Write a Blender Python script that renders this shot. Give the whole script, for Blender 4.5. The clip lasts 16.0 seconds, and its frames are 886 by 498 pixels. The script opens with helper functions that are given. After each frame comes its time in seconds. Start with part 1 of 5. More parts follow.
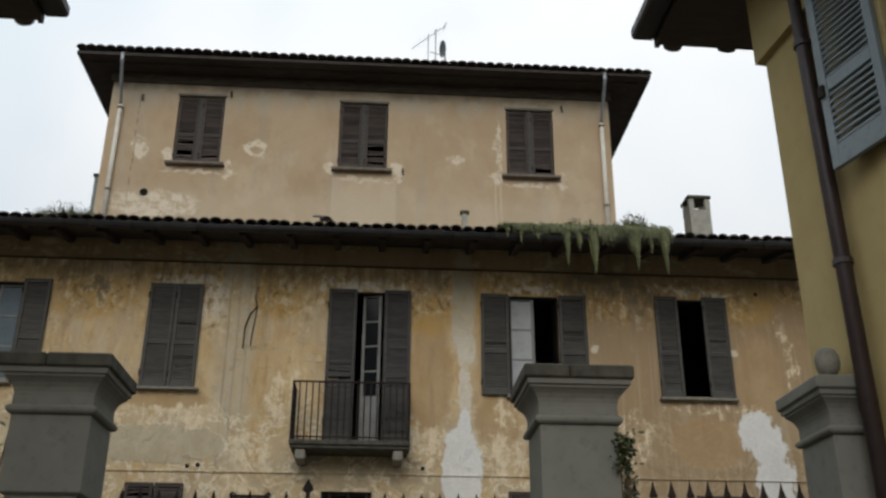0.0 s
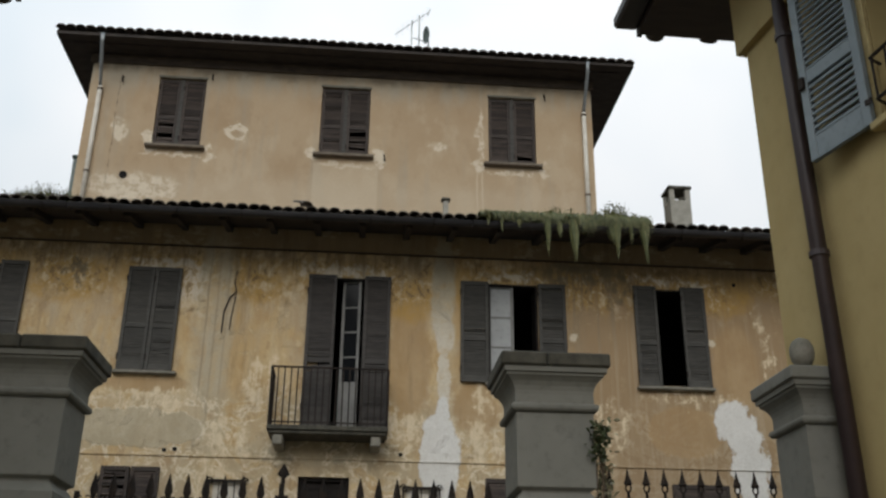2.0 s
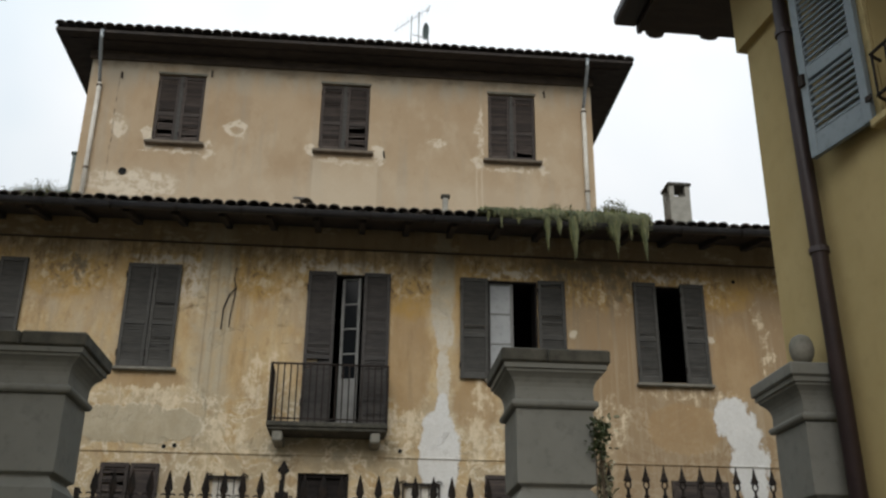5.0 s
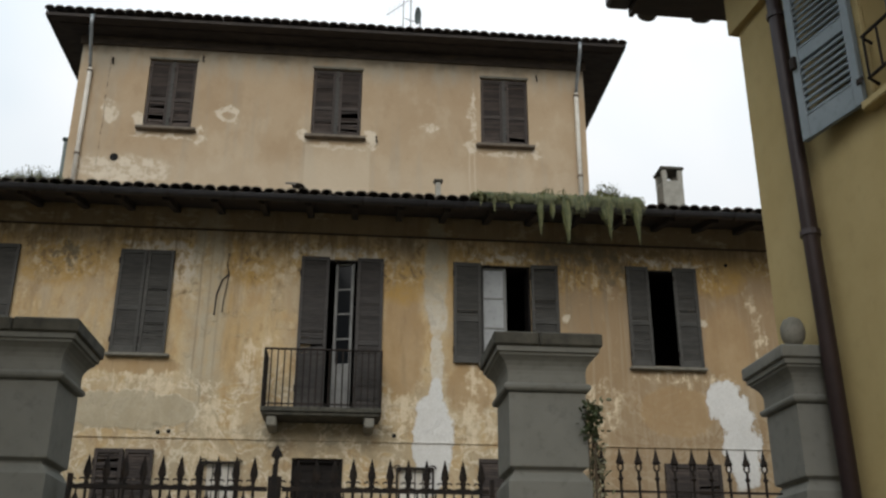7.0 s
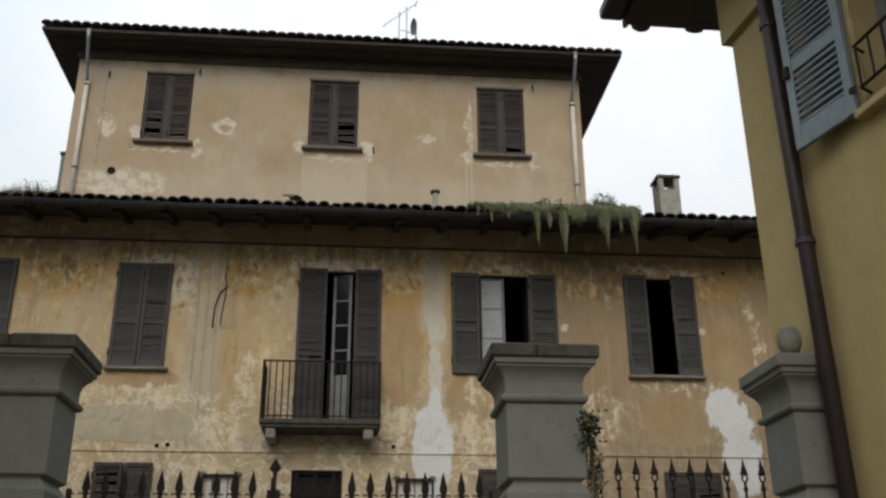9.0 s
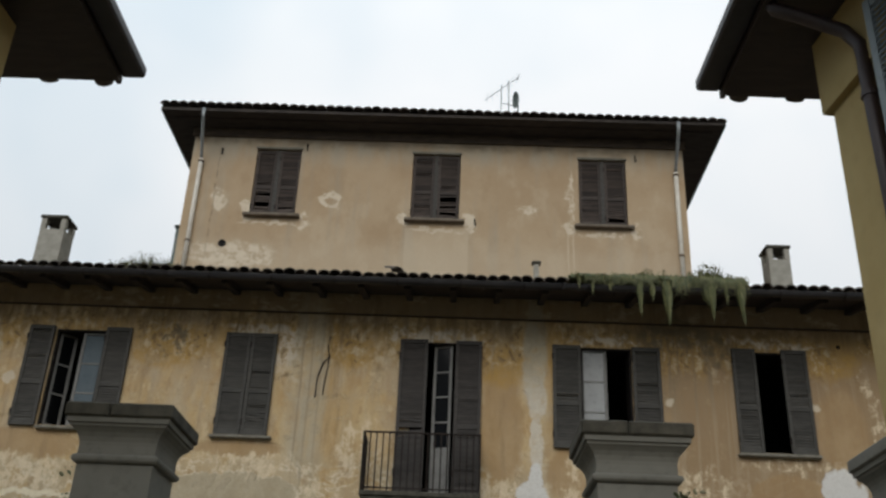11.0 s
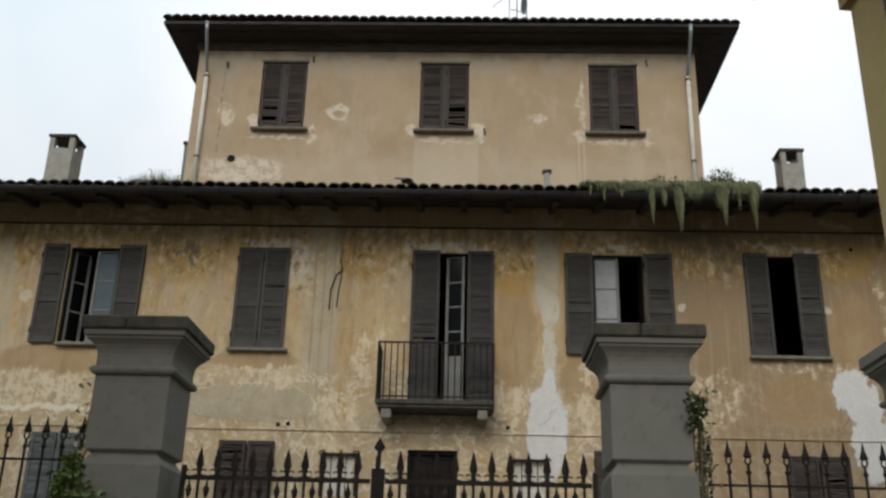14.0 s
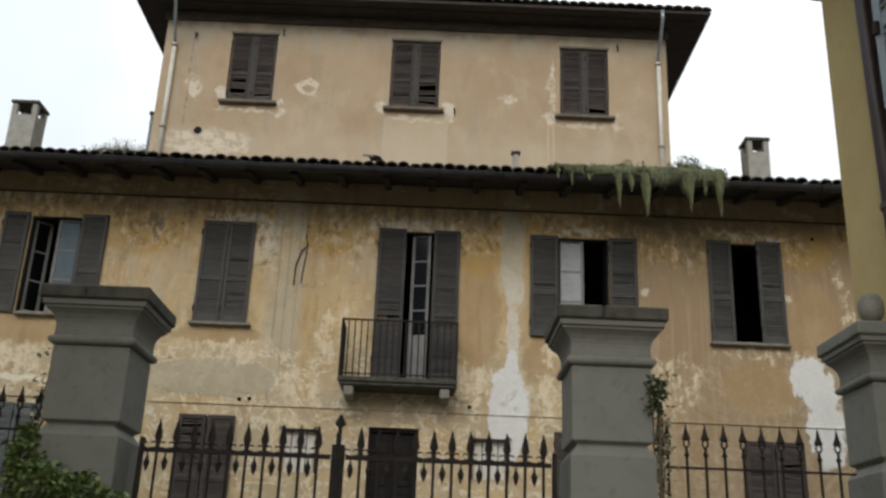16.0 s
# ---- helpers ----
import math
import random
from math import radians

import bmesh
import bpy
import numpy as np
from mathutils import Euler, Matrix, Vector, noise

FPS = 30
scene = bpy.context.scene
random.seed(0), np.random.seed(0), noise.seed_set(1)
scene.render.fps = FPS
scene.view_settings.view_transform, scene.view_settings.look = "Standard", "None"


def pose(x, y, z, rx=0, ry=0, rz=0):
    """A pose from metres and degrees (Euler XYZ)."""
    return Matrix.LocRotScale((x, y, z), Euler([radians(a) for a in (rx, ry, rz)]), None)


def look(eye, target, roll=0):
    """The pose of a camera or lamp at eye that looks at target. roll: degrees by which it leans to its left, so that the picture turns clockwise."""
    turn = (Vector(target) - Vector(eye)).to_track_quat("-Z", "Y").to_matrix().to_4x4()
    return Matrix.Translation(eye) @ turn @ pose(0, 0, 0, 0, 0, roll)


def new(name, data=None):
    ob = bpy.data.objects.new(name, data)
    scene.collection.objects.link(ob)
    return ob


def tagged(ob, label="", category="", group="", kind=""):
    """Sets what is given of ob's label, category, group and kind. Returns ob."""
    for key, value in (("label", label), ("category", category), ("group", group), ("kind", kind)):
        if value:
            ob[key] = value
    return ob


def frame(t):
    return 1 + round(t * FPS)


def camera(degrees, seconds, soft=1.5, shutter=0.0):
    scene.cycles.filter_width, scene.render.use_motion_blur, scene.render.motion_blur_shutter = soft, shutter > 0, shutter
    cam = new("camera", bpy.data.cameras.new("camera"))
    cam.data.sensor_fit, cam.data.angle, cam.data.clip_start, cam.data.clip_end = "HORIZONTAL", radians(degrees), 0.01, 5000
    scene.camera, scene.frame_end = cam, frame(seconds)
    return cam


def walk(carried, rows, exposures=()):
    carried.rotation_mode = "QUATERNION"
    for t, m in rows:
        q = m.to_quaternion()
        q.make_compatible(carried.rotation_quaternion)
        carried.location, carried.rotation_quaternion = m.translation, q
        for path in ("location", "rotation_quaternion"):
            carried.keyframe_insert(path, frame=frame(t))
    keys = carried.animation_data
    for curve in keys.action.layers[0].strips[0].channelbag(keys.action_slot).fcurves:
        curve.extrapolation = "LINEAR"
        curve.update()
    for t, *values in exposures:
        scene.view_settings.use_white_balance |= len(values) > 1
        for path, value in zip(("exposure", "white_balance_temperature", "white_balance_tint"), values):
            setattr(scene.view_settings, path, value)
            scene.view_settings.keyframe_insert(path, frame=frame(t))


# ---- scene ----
cam = camera(49.0, 16.0, soft=2.5, shutter=0.5)
PATH = [
    (0, (0.237, -0.649, 1.424), (0.356, 1.184, 2.217), 0.3),
    (0.5, (0.246, -0.651, 1.428), (0.397, 1.182, 2.213), -0.3),
    (1, (0.25, -0.651, 1.424), (0.405, 1.186, 2.2), 0.3),
    (1.5, (0.255, -0.647, 1.429), (0.419, 1.19, 2.204), 0.0),
    (2, (0.253, -0.643, 1.423), (0.411, 1.197, 2.192), 0.6),
    (2.5, (0.25, -0.644, 1.418), (0.407, 1.199, 2.179), 0.9),
    (3, (0.248, -0.641, 1.42), (0.398, 1.201, 2.184), 0.9),
    (3.5, (0.249, -0.642, 1.424), (0.405, 1.197, 2.194), 0.7),
    (6, (0.251, -0.642, 1.424), (0.414, 1.204, 2.175), 0.5),
    (6.5, (0.255, -0.64, 1.424), (0.429, 1.209, 2.167), 0.2),
    (7, (0.258, -0.641, 1.419), (0.432, 1.211, 2.153), 0.2),
    (7.5, (0.257, -0.642, 1.419), (0.432, 1.204, 2.169), -0.2),
    (8, (0.262, -0.641, 1.421), (0.441, 1.209, 2.16), -0.5),
    (8.2, (0.266, -0.644, 1.42), (0.451, 1.204, 2.162), -0.3),
    (10.3, (0.271, -0.699, 1.44), (0.359, 1.122, 2.263), -0.4),
    (10.5, (0.285, -0.702, 1.44), (0.336, 1.107, 2.291), 0.1),
    (11, (0.371, -0.679, 1.451), (0.324, 1.117, 2.331), 2.5),
    (11.5, (0.412, -0.666, 1.441), (0.318, 1.169, 2.232), 1.9),
    (12, (0.404, -0.667, 1.44), (0.312, 1.177, 2.208), 0.4),
    (12.5, (0.39, -0.658, 1.436), (0.315, 1.2, 2.173), 1.1),
    (13, (0.384, -0.659, 1.433), (0.321, 1.204, 2.158), 0.4),
    (13.5, (0.385, -0.649, 1.434), (0.333, 1.215, 2.158), 0.2),
    (14, (0.377, -0.64, 1.43), (0.311, 1.227, 2.145), 1.5),
    (14.5, (0.378, -0.628, 1.428), (0.297, 1.246, 2.121), 1.1),
    (15, (0.378, -0.625, 1.43), (0.312, 1.253, 2.116), 1.6),
    (15.5, (0.378, -0.626, 1.429), (0.332, 1.248, 2.124), 2.8),
    (16, (0.379, -0.622, 1.426), (0.383, 1.26, 2.104), 2.3),
]
EXPOSURES = [(0, -0.11), (3.5, -0.05), (8.0, 0.0), (10.5, -0.14), (11.5, -0.2), (12.5, -0.12), (14.0, 0.0), (15.0, 0.13), (16.0, 0.17)]
walk(cam, [(t, look(eye, target, roll)) for t, eye, target, roll in PATH], EXPOSURES)

# ---- world and light: a bright overcast sky ----
world = bpy.data.worlds.new("overcast_sky")
scene.world = world
world.use_nodes = True
wn, wl = world.node_tree.nodes, world.node_tree.links
wn.clear()
w_out, w_bg = wn.new("ShaderNodeOutputWorld"), wn.new("ShaderNodeBackground")
w_sky, w_mix = wn.new("ShaderNodeTexSky"), wn.new("ShaderNodeMix")
w_noise, w_ramp, w_co = wn.new("ShaderNodeTexNoise"), wn.new("ShaderNodeValToRGB"), wn.new("ShaderNodeTexCoord")
w_sky.sky_type, w_sky.sun_disc = "NISHITA", False
w_sky.sun_elevation, w_sky.sun_rotation = radians(24), radians(192)
w_mix.data_type = "RGBA"
w_mix.inputs["Factor"].default_value = 0.9
w_noise.inputs["Scale"].default_value, w_noise.inputs["Detail"].default_value = 1.6, 4
w_ramp.color_ramp.elements[0].position, w_ramp.color_ramp.elements[0].color = 0.38, (5.6, 6.9, 7.8, 1)
w_ramp.color_ramp.elements[1].position, w_ramp.color_ramp.elements[1].color = 0.62, (8.9, 9.1, 9.2, 1)
wl.new(w_co.outputs["Generated"], w_noise.inputs["Vector"])
wl.new(w_noise.outputs["Fac"], w_ramp.inputs["Fac"])
wl.new(w_sky.outputs["Color"], w_mix.inputs["A"])
wl.new(w_ramp.outputs["Color"], w_mix.inputs["B"])
# an overcast sky is brightest overhead
w_xyz, w_grad, w_mul = wn.new("ShaderNodeSeparateXYZ"), wn.new("ShaderNodeMapRange"), wn.new("ShaderNodeVectorMath")
w_grad.inputs["From Min"].default_value, w_grad.inputs["From Max"].default_value = 0.0, 1.0
w_grad.inputs["To Min"].default_value, w_grad.inputs["To Max"].default_value = 0.64, 1.58
w_mul.operation = "SCALE"
wl.new(w_co.outputs["Generated"], w_xyz.inputs["Vector"])
wl.new(w_xyz.outputs["Z"], w_grad.inputs["Value"])
wl.new(w_mix.outputs["Result"], w_mul.inputs["Vector"])
wl.new(w_grad.outputs["Result"], w_mul.inputs["Scale"])
wl.new(w_mul.outputs["Vector"], w_bg.inputs["Color"])
wl.new(w_bg.outputs["Background"], w_out.inputs["Surface"])
w_bg.inputs["Strength"].default_value = 0.110

sun = new("sun", bpy.data.lights.new("sun", "SUN"))
sun.data.energy, sun.data.angle, sun.data.color = 1.15, radians(35), (1.0, 0.975, 0.94)
sun.matrix_world = look((-7, -20, 21), (0, 12, 3))


# ---- materials ----
class Mat:
    """A node material with short calls for its nodes."""

    def __init__(self, name, rough=0.8, metal=0.0):
        self.m = bpy.data.materials.new(name)
        self.m.use_nodes = True
        self.n, self.l = self.m.node_tree.nodes, self.m.node_tree.links
        self.b = self.n["Principled BSDF"]
        self.b.inputs["Roughness"].default_value = rough
        self.b.inputs["Metallic"].default_value = metal
        self.co = self.n.new("ShaderNodeTexCoord").outputs["Object"]

    def put(self, socket, value):
        if isinstance(value, bpy.types.NodeSocket):
            self.l.new(value, socket)
        elif isinstance(value, tuple) and len(value) == 3 and socket.type == "RGBA":
            socket.default_value = (*value, 1)
        else:
            socket.default_value = value

    def scaled(self, v, s):
        k = self.n.new("ShaderNodeMapping")
        self.put(k.inputs["Vector"], v)
        k.inputs["Scale"].default_value = s
        return k.outputs["Vector"]

    def noise(self, scale, detail=4, rough=0.55, v=None, dist=0.0):
        k = self.n.new("ShaderNodeTexNoise")
        self.put(k.inputs["Vector"], v or self.co)
        for name, val in (("Scale", scale), ("Detail", detail), ("Roughness", rough), ("Distortion", dist)):
            k.inputs[name].default_value = val
        return k.outputs["Fac"]

    def ramp(self, f, a, b, lo=0.0, hi=1.0):
        k = self.n.new("ShaderNodeMapRange")
        k.interpolation_type = "SMOOTHSTEP"
        self.put(k.inputs["Value"], f)
        for name, val in (("From Min", a), ("From Max", b), ("To Min", lo), ("To Max", hi)):
            k.inputs[name].default_value = val
        return k.outputs["Result"]

    def math(self, op, a, b=0.0, c=0.0):
        k = self.n.new("ShaderNodeMath")
        k.operation = op
        for s, val in zip(k.inputs, (a, b, c)):
            self.put(s, val)
        return k.outputs[0]

    def mix(self, f, a, b, mode="MIX"):
        k = self.n.new("ShaderNodeMix")
        k.data_type, k.blend_type = "RGBA", mode
        self.put(k.inputs["Factor"], f)
        self.put(k.inputs["A"], a)
        self.put(k.inputs["B"], b)
        return k.outputs["Result"]

    def xyz(self, v=None):
        k = self.n.new("ShaderNodeSeparateXYZ")
        self.put(k.inputs[0], v or self.co)
        return k.outputs

    def rand(self):
        return self.n.new("ShaderNodeObjectInfo").outputs["Random"]

    def island(self):
        return self.n.new("ShaderNodeNewGeometry").outputs["Random Per Island"]

    def bump(self, h, strength=0.4, dist=0.01):
        k = self.n.new("ShaderNodeBump")
        self.put(k.inputs["Height"], h)
        k.inputs["Strength"].default_value, k.inputs["Distance"].default_value = strength, dist
        self.l.new(k.outputs["Normal"], self.b.inputs["Normal"])

    def color(self, c):
        self.put(self.b.inputs["Base Color"], c)
        return self


def blob(m, x, z, cx, cz, rx, rz, edge=0.35):
    """A soft-edged oval of the wall's own x and z, 1 inside."""
    dx = m.math("DIVIDE", m.math("SUBTRACT", x, cx), rx)
    dz = m.math("DIVIDE", m.math("SUBTRACT", z, cz), rz)
    d = m.math("ADD", m.math("MULTIPLY", dx, dx), m.math("MULTIPLY", dz, dz))
    return m.ramp(d, 1.0 + edge, 1.0 - edge)


def any_of(m, *f):
    r = f[0]
    for g in f[1:]:
        r = m.math("MAXIMUM", r, g)
    return r


def plaster_ochre():
    m = Mat("old_ochre_plaster", 0.92)
    o = m.xyz()
    tall = m.scaled(m.co, (1.6, 1, 0.55))
    n1 = m.noise(0.9, 6, 0.6)
    f1 = m.noise(5.0, 10, 0.68)
    f2 = m.noise(1.7, 10, 0.66, m.scaled(m.co, (1.2, 1, 0.85)))
    f3 = m.noise(3.4, 10, 0.7, m.scaled(m.co, (1.1, 1, 0.7)))
    chip = m.noise(7.5, 8, 0.7, m.scaled(m.co, (1.0, 1, 0.8)), 0.4)
    fine = m.noise(42, 4, 0.65)
    streak = m.noise(1.3, 9, 0.66, m.scaled(m.co, (5.5, 1, 0.30)))
    drip = m.noise(2.4, 6, 0.6, m.scaled(m.co, (5.0, 1, 0.16)))
    wob = m.math("MULTIPLY", m.math("SUBTRACT", m.noise(2.1, 10, 0.7), 0.5), 1.0)
    wob2 = m.math("MULTIPLY", m.math("SUBTRACT", m.noise(2.9, 10, 0.7, m.scaled(m.co, (1.3, 1, 0.8))), 0.5), 1.0)
    x, z = m.math("ADD", o["X"], wob), m.math("ADD", o["Z"], wob2)
    xs, zs = m.math("ADD", o["X"], m.math("MULTIPLY", wob, 0.35)), m.math("ADD", o["Z"], m.math("MULTIPLY", wob2, 0.35))

    def mul(*f):
        r = f[0]
        for g in f[1:]:
            r = m.math("MULTIPLY", r, g)
        return r

    def inv(f):
        return m.math("SUBTRACT", 1.0, f)

    # thin lime-washed ochre, patchy at large and small scale
    c = m.mix(m.ramp(n1, 0.32, 0.68), (0.475, 0.32, 0.145), (0.56, 0.405, 0.215))
    c = m.mix(m.ramp(m.noise(2.2, 10, 0.72, tall), 0.46, 0.66, 0, 0.6), c, (0.64, 0.505, 0.31))
    c = m.mix(m.ramp(m.noise(2.6, 9, 0.7, tall), 0.5, 0.36, 0, 0.7), c, (0.43, 0.265, 0.105))
    c = m.mix(m.ramp(streak, 0.5, 0.66, 0, 0.5), c, (0.44, 0.345, 0.225))
    c = m.mix(m.ramp(m.noise(0.85, 9, 0.66, m.scaled(m.co, (1.5, 1, 0.8))), 0.47, 0.60, 0, 0.5), c, (0.455, 0.375, 0.27))
    # the browner, better kept east part
    east = m.ramp(m.math("ADD", o["X"], m.math("MULTIPLY", wob, 1.6)), 2.9, 3.9)
    c = m.mix(m.math("MULTIPLY", east, 0.85), c, (0.275, 0.182, 0.098))
    c = m.mix(mul(east, m.ramp(drip, 0.48, 0.62, 0, 0.55)), c, (0.40, 0.30, 0.19))
    clean = any_of(m, blob(m, xs, zs, 1.02, 5.75, 0.34, 1.0), blob(m, xs, zs, 5.45, 4.72, 0.62, 0.42, 0.15), blob(m, xs, zs, -6.5, 5.2, 0.85, 0.24), blob(m, xs, zs, 2.1, 5.0, 0.34, 0.5),
                   blob(m, xs, zs, 6.4, 5.85, 0.40, 0.7), blob(m, xs, zs, -3.1, 5.24, 0.7, 0.12))
    rough = inv(m.math("MULTIPLY", m.math("MAXIMUM", clean, m.math("MULTIPLY", east, 0.85)), 0.93))
    c = m.mix(m.math("MULTIPLY", clean, 0.78), c, (0.355, 0.225, 0.105))
    c = m.mix(mul(clean, m.ramp(f2, 0.42, 0.62, 0, 0.35)), c, (0.50, 0.36, 0.20))
    # chips and lost skin all over
    flake = mul(m.ramp(m.math("ADD", m.math("MULTIPLY", f1, 0.55), m.math("MULTIPLY", f2, 0.45)), 0.535, 0.575), rough)
    c = m.mix(mul(flake, m.ramp(chip, 0.44, 0.56, 0.05, 0.5)), c, (0.69, 0.55, 0.345))
    c = m.mix(mul(m.ramp(f3, 0.565, 0.63, 0, 0.5), rough), c, (0.36, 0.225, 0.10))
    # saturated remains of the old paint, ragged below, between the window heads
    edge = m.math("ADD", o["Z"], m.math("MULTIPLY", m.math("SUBTRACT", m.noise(1.6, 10, 0.72, m.scaled(m.co, (2.0, 1, 0.5))), 0.5), 1.7))
    old = mul(m.ramp(edge, 6.62, 6.95), m.ramp(o["Z"], 7.5, 7.3), m.ramp(m.noise(0.55, 4, 0.5), 0.36, 0.5))
    spots = any_of(m, blob(m, xs, zs, -1.55, 6.92, 0.52, 0.28, 0.5), blob(m, xs, zs, 1.02, 6.8, 0.40, 0.42, 0.5), blob(m, xs, zs, -4.55, 6.95, 0.8, 0.4, 0.5), blob(m, xs, zs, 6.35, 6.98, 0.5, 0.3, 0.5), blob(m, xs, zs, -7.3, 7.05, 0.5, 0.3, 0.5))
    old = m.math("MAXIMUM", m.math("MULTIPLY", old, 0.75), mul(spots, m.ramp(f1, 0.62, 0.4, 0.45, 1)))
    c = m.mix(m.math("MULTIPLY", old, 0.9), c, (0.435, 0.26, 0.066))
    # torn layers: pale lime and dark scars at the window heads
    torn = mul(m.ramp(z, 6.55, 6.9), m.ramp(z, 7.62, 7.45), m.ramp(m.noise(1.1, 4), 0.40, 0.54))
    torn = m.math("MAXIMUM", torn, any_of(m, blob(m, x, z, -2.5, 6.85, 0.34, 0.5), blob(m, x, z, -4.65, 7.0, 0.3, 0.3), blob(m, x, z, 3.95, 7.15, 0.5, 0.25), blob(m, x, z, -1.7, 7.1, 0.5, 0.3)))
    c = m.mix(mul(torn, m.ramp(chip, 0.53, 0.575, 0, 0.6)), c, (0.68, 0.57, 0.40))
    c = m.mix(mul(torn, m.ramp(chip, 0.455, 0.41, 0, 0.8)), c, (0.17, 0.11, 0.052))
    # lime-white heads over the windows
    heads = any_of(m, blob(m, xs, z, -3.0, 7.23, 0.56, 0.12), blob(m, xs, z, -0.05, 7.22, 0.8, 0.12), blob(m, x, z, -2.45, 6.95, 0.24, 0.32), blob(m, xs, z, 2.7, 7.24, 0.6, 0.06), blob(m, xs, z, 5.4, 7.28, 0.7, 0.07))
    c = m.mix(mul(heads, m.ramp(chip, 0.42, 0.53, 0.1, 0.95)), c, (0.66, 0.58, 0.46))
    # run-off stains and mould below the gutter, deepened with painted eave shade
    run_and_shade = mul(m.ramp(m.math("ADD", m.math("MULTIPLY", streak, 0.55), m.math("MULTIPLY", f3, 0.45)), 0.43, 0.56), m.ramp(m.math("ADD", o["Z"], m.math("MULTIPLY", m.math("SUBTRACT", drip, 0.5), 1.6)), 7.0, 7.5))
    c = m.mix(m.math("MULTIPLY", run_and_shade, 0.72), c, (0.18, 0.12, 0.058))
    # wall above the moulding, browned in colour like the shade under the eaves
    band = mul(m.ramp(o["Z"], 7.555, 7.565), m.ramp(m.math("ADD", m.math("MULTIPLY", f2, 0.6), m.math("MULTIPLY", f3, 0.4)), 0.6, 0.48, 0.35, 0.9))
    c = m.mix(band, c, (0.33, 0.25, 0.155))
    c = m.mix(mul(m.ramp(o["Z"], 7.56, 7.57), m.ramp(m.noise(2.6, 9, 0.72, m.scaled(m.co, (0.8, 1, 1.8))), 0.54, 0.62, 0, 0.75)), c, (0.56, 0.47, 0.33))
    sooty = any_of(m, blob(m, x, z, -4.35, 7.12, 0.16, 0.1), blob(m, x, z, -4.45, 6.85, 0.2, 0.08), blob(m, x, z, 3.95, 7.42, 0.75, 0.26), blob(m, x, z, 4.5, 7.2, 0.25, 0.3), blob(m, x, z, -0.1, 4.22, 1.15, 0.24))
    c = m.mix(mul(sooty, m.ramp(f1, 0.40, 0.56, 0.15, 0.8)), c, (0.135, 0.11, 0.07))
    wet = mul(blob(m, xs, o["Z"], 4.0, 7.3, 0.75, 1.3, 0.7), m.ramp(drip, 0.47, 0.58, 0, 0.6))
    c = m.mix(wet, c, (0.20, 0.15, 0.09))
    grime = mul(m.ramp(m.noise(1.9, 10, 0.72, m.scaled(m.co, (3.2, 1, 0.38))), 0.53, 0.64), m.ramp(m.noise(0.7, 4, 0.5), 0.38, 0.55, 0.2, 1))
    c = m.mix(m.math("MULTIPLY", grime, 0.42), c, (0.25, 0.165, 0.085))
    # grey strip of a vanished pipe with its two scored lines, and other bare grey render
    grey = any_of(m, blob(m, xs, zs, -2.13, 6.0, 0.30, 2.3, 0.6), blob(m, xs, zs, -7.5, 6.1, 0.3, 1.2), blob(m, xs, zs, -0.5, 4.25, 1.2, 0.2))
    c = m.mix(mul(grey, m.ramp(m.math("ADD", m.math("MULTIPLY", f1, 0.5), m.math("MULTIPLY", streak, 0.5)), 0.38, 0.58, 0.3, 0.8)), c, (0.46, 0.40, 0.29))
    xl = m.math("ADD", o["X"], m.math("MULTIPLY", wob, 0.05))
    for lx, k in ((-2.24, 0.5), (-2.09, 0.3), (-1.93, 0.25)):
        c = m.mix(mul(blob(m, xl, zs, lx, 5.9, 0.016, 1.7, 0.6), m.ramp(f2, 0.36, 0.5, 0.25, k)), c, (0.20, 0.155, 0.10))
    # low on the wall: lime bloom, broken skins with bright rims, repaired render
    low = m.ramp(z, 5.3, 4.9)
    skin = m.noise(1.25, 5, 0.6, m.scaled(m.co, (1.0, 1, 1.25)), 0.5)
    c = m.mix(mul(low, rough, m.ramp(skin, 0.485, 0.515, 0, 0.72)), c, m.mix(m.ramp(f2, 0.4, 0.6), (0.415, 0.33, 0.21), (0.52, 0.41, 0.26)))
    c = m.mix(mul(low, rough, m.ramp(skin, 0.44, 0.40, 0, 0.6)), c, (0.50, 0.39, 0.245))
    for level, width in ((0.52, 0.034), (0.42, 0.022)):
        rim = inv(m.ramp(m.math("ABSOLUTE", m.math("SUBTRACT", m.math("ADD", skin, m.math("MULTIPLY", m.math("SUBTRACT", f1, 0.5), 0.16)), level)), width * 0.2, width))
        c = m.mix(mul(low, rough, rim, m.ramp(f3, 0.42, 0.54, 0.05, 0.75)), c, (0.76, 0.655, 0.48))
    c = m.mix(mul(low, rough, m.ramp(f3, 0.56, 0.60, 0, 0.5)), c, (0.40, 0.275, 0.15))
    panel = blob(m, xs, zs, -3.15, 4.56, 1.05, 0.30, 0.1)
    c = m.mix(m.math("MULTIPLY", panel, 0.88), c, m.mix(m.ramp(f2, 0.4, 0.6), (0.40, 0.335, 0.225), (0.49, 0.415, 0.29)))
    prim = mul(inv(m.ramp(m.math("ABSOLUTE", m.math("SUBTRACT", panel, 0.45)), 0.1, 0.42)), m.ramp(f3, 0.42, 0.55, 0.1, 0.8))
    c = m.mix(prim, c, (0.74, 0.65, 0.49))
